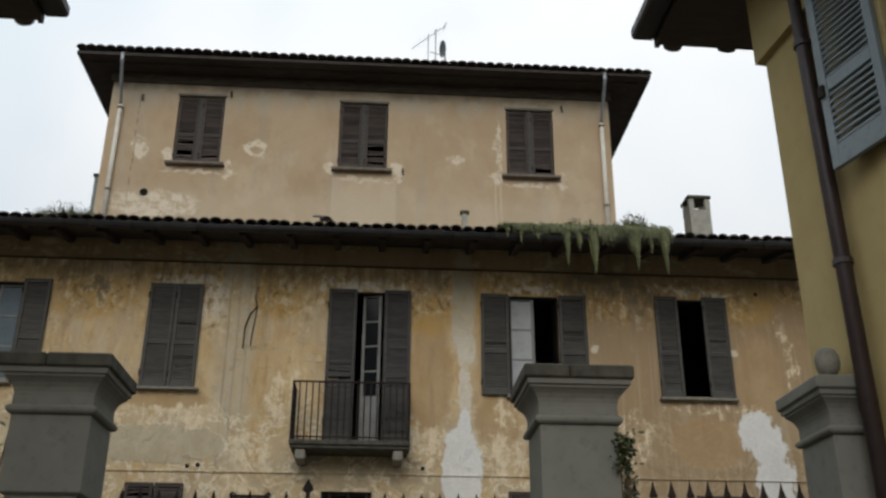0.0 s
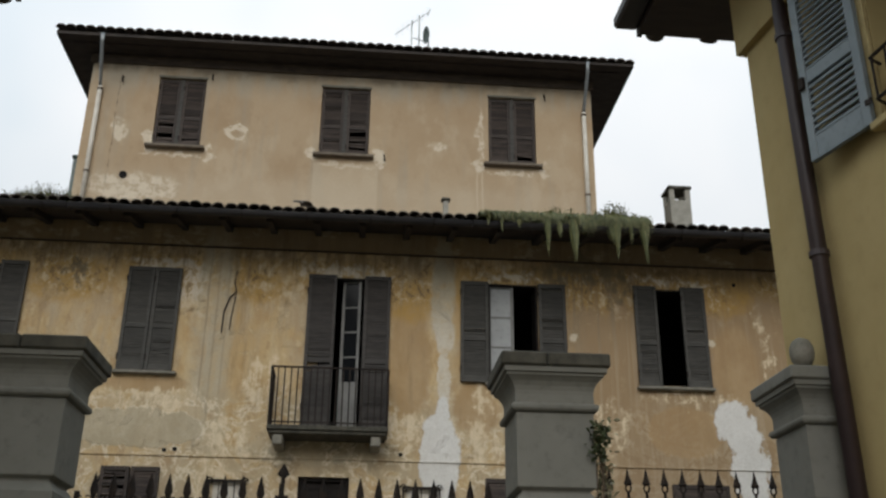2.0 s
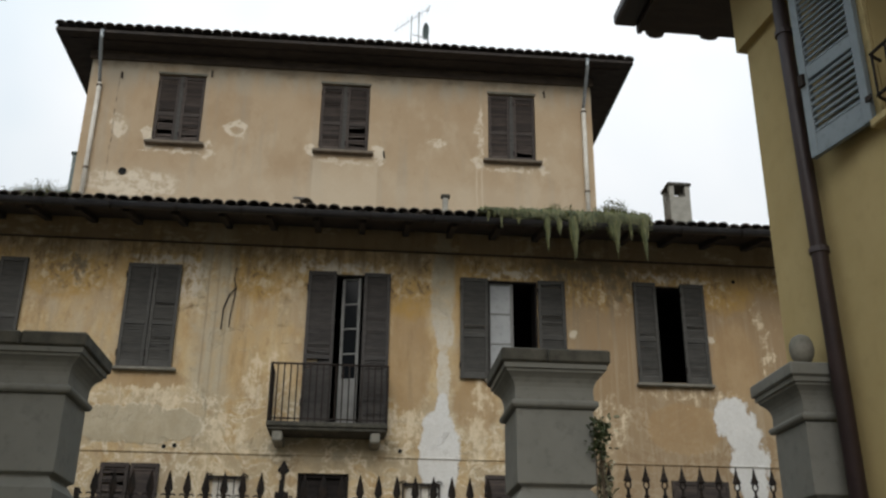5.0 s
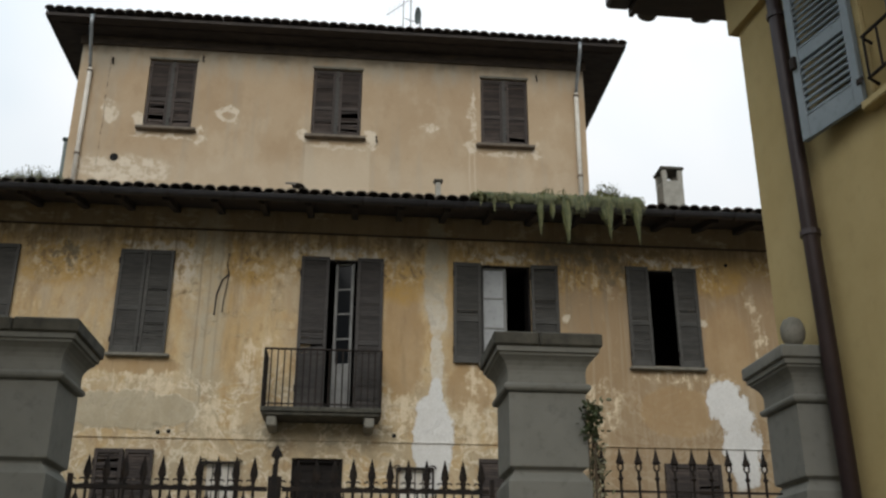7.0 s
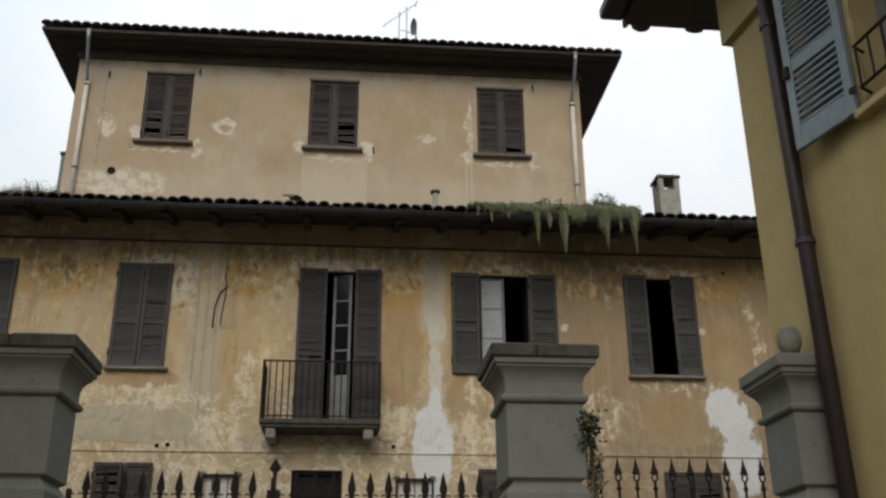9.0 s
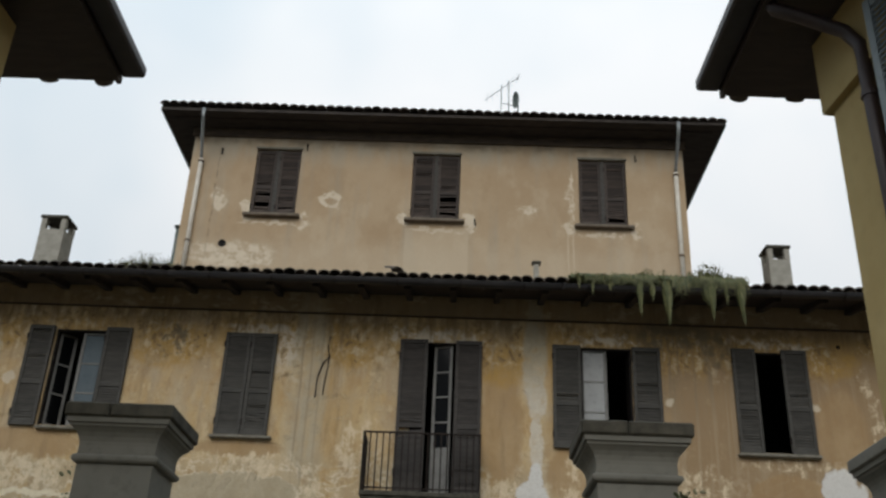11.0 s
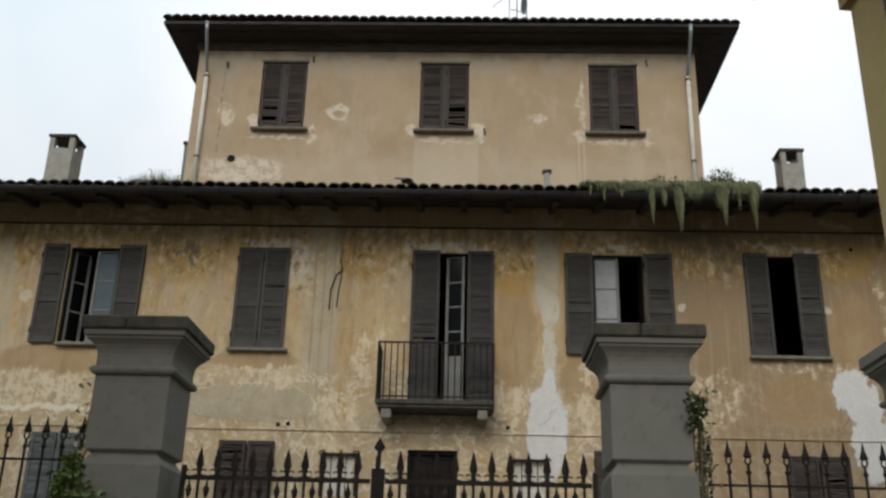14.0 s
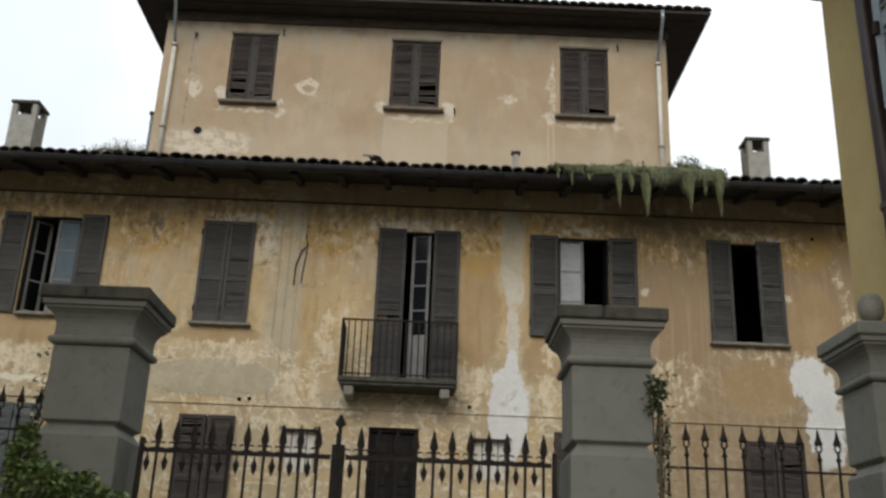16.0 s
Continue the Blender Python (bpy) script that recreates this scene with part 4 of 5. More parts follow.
chimney(6.42, 16.5, 0.42, roof_z(16.5) - 0.1, 10.08, "square grey chimney with an open top and dark slab cap", M_CAPSTONE, M_CHIMNEY)
chimney(-7.77, 16.5, 0.49, roof_z(16.5) - 0.1, 10.22, "square pale chimney with an arched smoke vent and tiled cap", M_CAPSTONE, M_CHIMNEY)
chimney(-5.24, 16.7, 0.36, roof_z(16.7) - 0.1, 10.22, "narrow green-grey chimney beside the upper storey", M_COPPER_GREEN, M_DISH)
vent = thing("roof_vent", pose(1.60, 14.6, roof_z(14.6) + 0.0), "small clay roof vent with a dark cap", "roof vent")
part("stack", boxes((-0.045, 0.045, -0.045, 0.045, 0, 0.70), bev=0.01), M_CHIMNEY, vent)
part("cap", boxes((-0.08, 0.08, -0.07, 0.07, 0.701, 0.76), bev=0.02), M_CAPSTONE, vent)

aerial = thing("aerial", pose(1.15, 17.5, 12.7), "thin metal television aerial with two masts", "aerial")
part("mast", tube(bmesh.new(), [(-0.09, 0, 0), (-0.09, 0, 1.83)], 0.014, 6), M_METAL, aerial)
part("mast", tube(bmesh.new(), [(0.08, 0.05, 0), (0.08, 0.05, 2.0)], 0.016, 6), M_METAL, aerial)
part("boom", tube(bmesh.new(), [(-0.46, 0.05, 1.45), (0.30, 0.05, 2.12)], 0.008, 6), M_METAL, aerial)
for k in range(7):
    p = Vector((-0.40 + k * 0.11, 0.05, 1.503 + k * 0.097))
    part("element", tube(bmesh.new(), [p + Vector((0, -0.2, 0)), p + Vector((0, 0.2, 0))], 0.0025, 5), M_METAL, aerial)
part("reflector", tube(bmesh.new(), [(0.27, 0.05, 2.02), (0.32, 0.05, 2.2)], 0.012, 5), M_METAL, aerial)
dish = thing("satellite_dish", pose(1.37, 17.4, 12.75), "grey satellite dish seen edge-on, on a short mast", "satellite dish")
part("mast", tube(bmesh.new(), [(0.06, 0, 0), (0.06, 0, 1.2)], 0.02, 8), M_METAL, dish)
bm = lathe(bmesh.new(), [(0.01, 0.06), (0.13, 0.045), (0.22, 0.015), (0.27, -0.03), (0.262, -0.035), (0.21, 0.005), (0.12, 0.03), (0.01, 0.045)], 20)
bm.transform(pose(0.02, 0, 1.33, 0, 82, 14) @ Matrix.Diagonal((0.72, 0.72, 0.72, 1)))
part("reflector", bm, M_DISH, dish, smooth=True)
part("arm", tube(bmesh.new(), [(0.0, 0, 1.15), (-0.28, -0.05, 1.2)], 0.01, 6), M_METAL, dish)

# ---- gate pillars ----
def pillar(x, y, label, half=0.222, finial=None, sunk=0.0):
    ob = thing("gate_pillar", pose(x, y, sunk), label, "gate pillar", "gate pillars")
    part("plinth", square_loft(bmesh.new(), [(half + 0.05, 0), (half + 0.05, 0.42), (half + 0.03, 0.45)]), M_PILLAR, ob)
    part("lower_block", square_loft(bmesh.new(), [(half + 0.012, 0.45), (half + 0.012, 2.195), (half + 0.004, 2.206), (half - 0.026, 2.252)]), M_PILLAR, ob)
    part("shaft", square_loft(bmesh.new(), [(half - 0.03, 2.252), (half - 0.028, 2.262), (half - 0.002, 2.278), (half, 2.284), (half, 2.692), (half - 0.006, 2.698)]), M_PILLAR, ob)
    part("capital", square_loft(bmesh.new(), [(half - 0.006, 2.698), (half + 0.018, 2.704), (half + 0.028, 2.716), (half + 0.03, 2.73), (half + 0.024, 2.742), (half + 0.006, 2.75), (half + 0.004, 2.80), (half + 0.006, 2.822),
                                             (half + 0.014, 2.848), (half + 0.028, 2.872), (half + 0.048, 2.893), (half + 0.058, 2.90), (half + 0.060, 2.914), (half + 0.074, 2.918), (half + 0.076, 2.948)]), M_PILLAR, ob)
    r = half + 0.094
    for a, b in (((-r, r),) if finial else ((-r, -0.052), (-0.047, r))):
        part("cap_slab", boxes((a, b, -r, r, 2.949, 3.028), bev=0.009), M_PILLAR if finial else M_CAPSTONE, ob, "" if finial else "lichen-darkened cap slab")
    if finial:
        part("finial_base", lathe(bmesh.new(), [(0.066, 3.024), (0.066, 3.04), (0.044, 3.055), (0.030, 3.07)], 14, finial), M_STONE, ob, smooth=True)
        part("finial_ball", lathe(bmesh.new(), [(0.030, 3.07), (0.05, 3.085), (0.067, 3.115), (0.075, 3.155), (0.071, 3.195), (0.052, 3.235), (0.015, 3.255)], 18, finial), M_STONE, ob, "stone ball finial", smooth=True)
    return ob


pillar(-1.565, 4.965, "grey rendered gate pillar with a moulded cap, shrub at its foot", 0.216)
pillar(1.365, 4.965, "grey rendered gate pillar with a moulded cap, ivy beside it")


# ---- iron gate and railings ----
def spear(bm, x, y, z, h=0.13, r=0.021):
    """A flat leaf-shaped spear point whose tip is at z."""
    for (z0, w0), (z1, w1) in zip(((z - h, 0.007), (z - h * 0.72, r), (z - h * 0.45, r * 0.72)), ((z - h * 0.72, r), (z - h * 0.45, r * 0.72), (z, 0.001))):
        a = [bm.verts.new((x + sx * w0, y + sy * min(w0, 0.008), z0)) for sx, sy in ((-1, 0), (0, -1), (1, 0), (0, 1))]
        b = [bm.verts.new((x + sx * w1, y + sy * min(w1, 0.008), z1)) for sx, sy in ((-1, 0), (0, -1), (1, 0), (0, 1))]
        for k in range(4):
            bm.faces.new((a[k], a[(k + 1) % 4], b[(k + 1) % 4], b[k]))
    return bm


def gate_leaf(x0, x1, flip, first, step, n):
    ob = thing("iron_gate", pose(x0, 5.0, 0), "black wrought-iron gate leaf with leaf-shaped points, shut", "gate", "gate leaves")
    w = x1 - x0
    for x in (0.02, w - 0.02):
        part("stile", boxes((x - 0.012, x + 0.012, -0.017, 0.017, 0.06, 2.235)), M_IRON, ob)
    for z in (0.15, 1.05, 2.165):
        part("rail", boxes((0.038, w - 0.038, -0.012, 0.012, z - 0.012, z + 0.012)), M_IRON, ob)
    for k in range(n):
        x = first + k * step
        bar = part("bar", tube(bmesh.new(), [(x, 0, 0.16), (x, 0, 2.22)], 0.0085, 6), M_IRON, ob)
        part("spear_point", spear(bmesh.new(), x, 0, 2.345, 0.145, 0.024), M_IRON, bar)
    for k in range(n):
        x = first + (k - 0.5) * step
        part("drop", lathe(bmesh.new(), [(0.005, 2.15), (0.006, 2.13), (0.019, 2.10), (0.014, 2.075), (0.002, 2.045)], 6, (x, 0)), M_IRON, ob)
        for s in (-1, 1):
            pts = [(x + s * (0.026 + 0.018 * math.cos(a)), 0, 2.195 + 0.018 * math.sin(a)) for a in np.linspace(-2.2, 2.6, 8)]
            part("scroll", tube(bmesh.new(), pts, 0.005, 5), M_IRON, ob)
    if not flip:
        part("meeting_bar", boxes((w - 0.01, w + 0.02, -0.03, -0.018, 0.06, 2.30)), M_IRON, ob)
        tip = tube(bmesh.new(), [(w + 0.01, -0.026, 2.30), (w + 0.01, -0.026, 2.33)], 0.012, 6)
        spear(tip, w + 0.01, -0.026, 2.41, 0.085, 0.034)
        part("centre_point", tip, M_IRON, ob)
    return ob


gate_leaf(-1.30, -0.165, False, 0.109, 0.1015, 10)
gate_leaf(-0.155, 1.095, True, 0.121, 0.1047, 11)


def railing(x0, x1, ztip, label, first=0.055):
    ob = thing("iron_railing", pose(x0, 5.0, 0), label, "railing", "railings")
    w = x1 - x0
    part("dwarf_wall", boxes((0, w, -0.12, 0.12, 0, 0.55), bev=0.01), M_PILLAR, ob, "low grey rendered wall")
    for z in (0.75, ztip - 0.255):
        part("rail", boxes((0, w, -0.008, 0.008, z - 0.006, z + 0.006)), M_IRON, ob)
    n = int(w / 0.109)
    for k in range(n + 1):
        x = first + k * 0.1092
        if x > w:
            break
        bar = part("bar", tube(bmesh.new(), [(x, 0, 0.55), (x, 0, ztip - 0.135)], 0.0085, 6), M_IRON, ob)
        part("collar", lathe(bmesh.new(), [(0.008, ztip - 0.195), (0.018, ztip - 0.18), (0.008, ztip - 0.165)], 6, (x, 0)), M_IRON, bar)
        bm = lathe(bmesh.new(), [(0.008, ztip - 0.098), (0.027, ztip - 0.094), (0.013, ztip - 0.055), (0.0015, ztip)], 6, (x, 0))
        ring = [(x + 0.017 * math.cos(a), 0, ztip - 0.116 + 0.022 * math.sin(a)) for a in np.linspace(0, 2 * math.pi, 9)]
        part("ring", tube(bmesh.new(), ring, 0.006, 5), M_IRON, bar)
        part("arrow_point", bm, M_IRON, bar)
    return ob


railing(1.635, 2.80, 2.44, "black iron railing with arrow points beside climbing ivy", 0.091)
railing(-3.05, -1.85, 2.505, "black iron railing with arrow points on a low wall")


# ---- the two yellow houses along the lane ----
def yellow_house(m, s, label, window, eave_turn, inset=0.0):
    """Local x points into the house (times s), y up the lane; the far corner is the origin."""
    ob = thing("yellow_house", m, label, "house", "lane houses")

    def bx(a, b, *rest):
        return (min(s * a, s * b), max(s * a, s * b), *rest)

    pivot = Matrix.Translation((s * -0.6, 0.8, 0))
    eave = pivot @ Matrix.Rotation(radians(eave_turn), 4, "Z") @ pivot.inverted()
    holes = [(-2.30, -1.33, 4.25, 5.95)] if window else []
    bm = wall_with_holes(-9, 0, 0, 6.2, inset, 0.4, holes)
    bm.transform(Matrix(((0, s, 0, 0), (1, 0, 0, 0), (0, 0, 1, 0), (0, 0, 0, 1))))
    part("wall", bm, M_YELLOW, ob)
    part("end_wall", boxes(bx(0.402, 7, -0.4, 0, 0, 6.2)), M_YELLOW, ob)
    part("back_wall", boxes(bx(6.6, 7, -9, -0.402, 0, 6.2)), M_YELLOW, ob)
    part("near_wall", boxes(bx(0.402, 6.59, -9, -8.6, 0, 6.2)), M_YELLOW, ob)
    part("frieze", boxes(bx(inset - 0.055, inset - 0.002, -9.03, 0.055, 5.57, 6.195), bx(inset - 0.002, 7, 0.002, 0.055, 5.57, 6.195)), M_YELLOW, ob, "slightly raised yellow frieze")
    part("floor", boxes(bx(0.402, 6.59, -8.59, -0.402, 3.0, 3.2)), M_DARK_ROOM, ob)
    part("soffit", boxes(bx(-0.46, 8.2, -9.5, 0.80, 6.2, 6.24)), M_EAVE_BROWN, ob, "dark brown boarded soffit").matrix_basis = eave
    part("fascia", boxes(bx(-0.50, -0.462, -9.5, 0.80, 6.17, 6.33)), M_EAVE_BROWN, ob).matrix_basis = eave
    part("gutter", boxes(bx(-0.695, -0.502, -9.5, 0.80, 6.225, 6.335), bev=0.02), M_GUTTER, ob, "dark box gutter").matrix_basis = eave
    for y in (-0.45, -2.4, -4.4):
        part("gutter_hook", tube(bmesh.new(), [(s * -0.66, y, 6.33), (s * -0.72, y, 6.35), (s * -0.735, y + 0.02, 6.33)], 0.011, 5), M_IRON, ob).matrix_basis = eave
    r = bmesh.new()
    vs = [r.verts.new((s * x, y, z)) for x, y, z in ((-0.52, -9.5, 6.34), (-0.52, 0.84, 6.34), (7.5, 0.84, 8.3), (7.5, -9.5, 8.3), (-0.46, -9.5, 6.242), (-0.46, 0.84, 6.242), (7.5, 0.84, 6.242), (7.5, -9.5, 6.242))]
    for f in ((0, 1, 2, 3), (7, 6, 5, 4), (0, 4, 5, 1), (1, 5, 6, 2), (2, 6, 7, 3), (3, 7, 4, 0)):
        r.faces.new([vs[i] for i in f])
    part("roof", r, M_TILE_BULK, ob).matrix_basis = eave
    for x, z in ((-0.31, 6.262), (0.16, 6.262)):
        t = part("verge_tile", tile_mesh("v", 0.4, 0.095, 0.09), M_TILE, ob, "rounded clay verge tile")
        t.matrix_basis = eave @ Matrix.LocRotScale((s * x, 0.50, z), Euler((0, math.pi, 0)), (0.9, 1, 0.85 if x < 0 else 0.5))
    return ob


H_RIGHT = pose(3.012, 5.25, 0, 0, 0, 7)
yellow_house(H_RIGHT, 1, "mustard yellow rendered house with deep dark eaves and grey-blue shutters", True, -5.8)
yellow_house(pose(-3.11, 5.25, 0, 0, 0, -3.7), -1, "mustard yellow rendered house with deep dark eaves", False, 4.0, 0.12)

pillar(3.06, 4.97, "grey rendered pillar with a stone ball, built against a wall", half=0.216, finial=(-0.13, -0.11), sunk=-0.022)


def at_right(x, y, z, rz=0):
    return H_RIGHT @ pose(x, y, z, 0, 0, rz)


def right_house_details():
    # downpipe
    pts = [(-0.56, -0.33, 6.24), (-0.54, -0.37, 6.13), (-0.40, -0.43, 6.04), (-0.14, -0.53, 5.86), (-0.075, -0.575, 5.72), (-0.075, -0.585, 5.5), (-0.075, -0.69, 0.05)]
    ob = thing("house_downpipe", H_RIGHT, "maroon-brown painted downpipe on a yellow wall", "downpipe")
    part("pipe", tube(bmesh.new(), pts, 0.05, 12), M_PIPE_BROWN, ob, smooth=True)
    for z in (5.3, 3.7, 2.0):
        part("clip", lathe(bmesh.new(), [(0.062, z - 0.018), (0.062, z + 0.018)], 12, (-0.075, -0.585 - (5.5 - z) * 0.0193)), M_PIPE_BROWN, ob)
    # window: surround, sill, frame, guard
    win = thing("window_1", H_RIGHT, "tall window with pale surround and low iron guard", "window", kind="structure")
    part("surround", boxes((-0.028, -0.001, -1.325, -1.19, 4.25, 6.06), (-0.028, -0.001, -2.44, -2.305, 4.25, 6.06), (-0.028, -0.001, -2.304, -1.326, 5.952, 6.06), bev=0.004), M_YELLOW_TRIM, win, "pale ochre plaster surround")
    part("window_sill", boxes((-0.08, 0.10, -2.46, -1.27, 4.195, 4.248), bev=0.008), M_YELLOW_TRIM, win)
    for y in (-1.37, -1.81, -2.26):
        part("window_frame", boxes((0.16, 0.22, y - 0.04, y + 0.04, 4.26, 5.94)), M_GLASS_FRAME, win)
    for a, b in ((-2.22, -1.85), (-1.77, -1.41)):
        part("pane", boxes((0.185, 0.192, a, b, 4.3, 5.9)), M_GLASS, win)
    guard = thing("window_guard", H_RIGHT, "low black iron window guard", "window guard")
    for z in (4.33, 4.60):
        part("rail", tube(bmesh.new(), [(-0.005, -1.36, z), (-0.10, -1.40, z), (-0.10, -2.26, z), (-0.005, -2.28, z)], 0.011, 6), M_IRON, guard)
    for k in range(8):
        y = -1.41 - k * 0.12
        part("bar", tube(bmesh.new(), [(-0.10, y, 4.33), (-0.10, y, 4.60)], 0.008, 6), M_IRON, guard)
    # open shutter
    for hinge, sg, lab in ((-1.285, 1, "grey-blue louvred shutter swung open beside a brown downpipe"), (-2.34, -1, "grey-blue louvred shutter swung open on a yellow wall")):
        w, h, t = 0.515, 1.66, 0.04
        leaf = thing("louvred_shutter", at_right(-0.035, hinge, 4.24, 8 * sg), lab, "shutter", "house shutters")

        def q(y0, y1, z0, z1, x0=-t, x1=0.0):
            return (x0, x1, *sorted((sg * y0, sg * y1)), z0, z1)

        part("stile", boxes(q(0, 0.065, 0, h), bev=0.004), M_GREY_BLUE, leaf)
        part("stile", boxes(q(w - 0.065, w, 0, h), bev=0.004), M_GREY_BLUE, leaf)
        for z0, z1 in ((0, 0.15), (0.53, 0.62), (h - 0.08, h)):
            part("rail", boxes(q(0.066, w - 0.066, z0, z1, -t + 0.004, -0.004), bev=0.003), M_GREY_BLUE, leaf)
        me = None
        for z0, z1 in ((0.15, 0.53), (0.62, h - 0.08)):
            n = int((z1 - z0) / 0.043)
            for i in range(n):
                if me is None:
                    bm = boxes((-0.027, 0.027, sg * 0.064 if sg > 0 else -(w - 0.064), w - 0.064 if sg > 0 else -0.064, -0.005, 0.005))
                    me = mesh_of("slat", bm, M_GREY_BLUE)
                sl = new("slat", me)
                sl.parent = leaf
                sl.matrix_basis = pose(-t / 2, 0, z0 + (i + 0.5) * (z1 - z0) / n, 0, -58, 0)
        part("latch", boxes(q(w - 0.05, w - 0.01, 0.50, 0.58, -t - 0.025, -t)), M_IRON, leaf, "black iron latch")
        for z in (0.12, h - 0.2):
            part("hinge", boxes(q(-0.03, 0.02, z, z + 0.035, -t - 0.008, -t)), M_IRON, leaf)


right_house_details()


# ---- plants ----
def blades(bm, base, n, length, spread, droop, rng, width=0.008, rise=(0.2, 0.9)):
    """Grass blades that arch outward and hang."""
    for _ in range(n):
        p = Vector(base) + Vector((rng.uniform(-spread, spread), rng.uniform(-0.12, 0.12), rng.uniform(-0.03, 0.03)))
        L = length * rng.uniform(0.5, 1.2)
        a = rng.uniform(0, 2 * math.pi)
        d = Vector((math.cos(a) * 0.5, -abs(math.sin(a)), 0)) * rng.uniform(0.1, 0.5)
        up = rng.uniform(*rise)
        prev = None
        for k in range(5):
            f = k / 4
            q = p + d * L * f + Vector((0, 0, L * (up * f - droop * f * f)))
            w = width * (1 - 0.8 * f)
            side = Vector((math.cos(a + 1.57), math.sin(a + 1.57) * 0.4, 0)).normalized() * w
            cur = (bm.verts.new(q - side), bm.verts.new(q + side))
            if prev:
                bm.faces.new((prev[0], prev[1], cur[1], cur[0]))
            prev = cur
    return bm


def leaf(bm, p, size, rng):
    """One folded, pointed leaf."""
    q = Euler((rng.uniform(-1.2, 1.2), rng.uniform(-0.8, 0.8), rng.uniform(0, 6.28))).to_matrix()
    pts = [(0, 0, 0), (0.45, 0.4, 0.12), (0.42, 1.0, 0.02), (0, 1.5, -0.12), (-0.42, 1.0, 0.02), (-0.45, 0.4, 0.12)]
    v = [bm.verts.new(Vector(p) + q @ (Vector(c) * size)) for c in pts]
    bm.faces.new((v[0], v[1], v[2], v[3]))
    bm.faces.new((v[0], v[3], v[4], v[5]))


def strand(bm, x, length, width, rng, n):
    """A tapering bundle of stalks hanging from the gutter's lip."""
    lean = rng.gauss(0, 0.03)
    for _ in range(n):
        off = rng.gauss(0, 0.36) * width
        p = Vector((x + off, EY - 0.17 + rng.uniform(-0.05, 0.03), EZ + rng.uniform(-0.02, 0.09)))
        l = length * rng.uniform(0.1, 1.0) ** 0.6 * (1 - 0.4 * min(1, abs(off) / (1.1 * width)))
        pts = [p + Vector((lean * l * f - off * 0.35 * f * f + rng.gauss(0, 0.006), -0.02 * f, -l * f)) for f in (0, 0.3, 0.65, 1)]
        w = [0.006, 0.008, 0.006, 0.001]
        vs = [(bm.verts.new(q - Vector((k, 0, 0))), bm.verts.new(q + Vector((k, 0.004, 0)))) for q, k in zip(pts, w)]
        for (a, b), (c, d) in zip(vs, vs[1:]):
            bm.faces.new((a, b, d, c))


def weeds():
    rng = random.Random(21)
    bm = bmesh.new()
    # a matted fringe that lies over the tiles' ends and droops over the gutter
    for _ in range(4200):
        f = rng.random() ** 0.8
        x = 2.0 + 2.72 * f
        k = max(0.12, 0.25 + 0.55 * min(1, f * 1.4) + 0.75 * noise.noise(Vector((x * 3.1, 0, 0))) + 0.4 * noise.noise(Vector((x * 9.0, 3, 0))))
        p = Vector((x, EY - 0.10 + rng.uniform(-0.04, 0.16), EZ + 0.11 + rng.uniform(-0.03, 0.05)))
        out, fall = rng.uniform(0.05, 0.13), rng.uniform(0.02, 0.25) * k
        dx = rng.gauss(0, 0.05)
        pts = [p, p + Vector((dx * 0.4, -out * 0.6, rng.uniform(0.0, 0.05))), p + Vector((dx * 0.8, -out, -fall * 0.45)), p + Vector((dx, -out - 0.01, -fall))]
        vs = [(bm.verts.new(q - Vector((w, 0, 0))), bm.verts.new(q + Vector((w, 0, 0.003)))) for q, w in zip(pts, (0.005, 0.008, 0.006, 0.001))]
        for (a, b), (c, d) in zip(vs, vs[1:]):
            bm.faces.new((a, b, d, c))
    for x, length, width, n in ((2.15, 0.12, 0.03, 8), (2.36, 0.24, 0.04, 16), (2.64, 0.15, 0.06, 12), (3.08, 0.62, 0.045, 46), (3.27, 0.32, 0.06, 26),
                                (3.50, 0.76, 0.075, 90), (3.70, 0.22, 0.05, 16), (4.12, 0.42, 0.08, 60), (4.20, 0.66, 0.07, 80), (4.42, 0.36, 0.03, 18), (4.62, 0.74, 0.06, 70)):
        strand(bm, x, length, width, rng, n)
    # upright leafy weeds
    for x, h, n in ((3.10, 0.20, 130), (3.24, 0.24, 190), (3.45, 0.20, 150), (3.95, 0.22, 200), (4.12, 0.36, 330), (4.30, 0.34, 300), (4.45, 0.18, 120), (3.75, 0.12, 60), (2.7, 0.10, 50), (2.4, 0.08, 40)):
        for _ in range(n // 2):
            up = rng.random() ** 1.6
            q = Vector((x + rng.gauss(0, 0.075 * (1.1 - 0.6 * up)), EY - 0.05 + rng.gauss(0, 0.05), EZ + 0.08 + h * up))
            leaf(bm, q, 0.028 * rng.uniform(0.6, 1.4), rng)
        blades(bm, (x, EY - 0.04, EZ + 0.10), n // 2, h * 1.0, 0.08, 0.3, rng, 0.008, (0.5, 1.1))
    single("hanging_weeds", bm, M_GRASS, "tufts of dry green grass growing along and hanging from the eaves", "weeds", kind="stuff")
    bm = bmesh.new()
    for x, h in ((-4.85, 0.42), (-4.68, 0.46), (-4.55, 0.34), (-5.0, 0.36), (-4.40, 0.28), (-5.2, 0.2)):
        blades(bm, (x, EY + 0.10, EZ + 0.14), 110, h, 0.10, 0.45, rng, 0.005)
        for _ in range(26):
            leaf(bm, Vector((x + rng.gauss(0, 0.06), EY + 0.1 + rng.gauss(0, 0.04), EZ + 0.15 + h * 0.6 * rng.random())), 0.02, rng)
    for x in (-7.9, -7.2, -6.4, -5.7):
        blades(bm, (x, EY + 0.05, EZ + 0.10), 40, 0.12, 0.3, 0.5, rng, 0.006)
    single("roof_grass", bm, M_GRASS, "sparse grass tuft growing on roof tiles", "weeds", kind="stuff")


weeds()


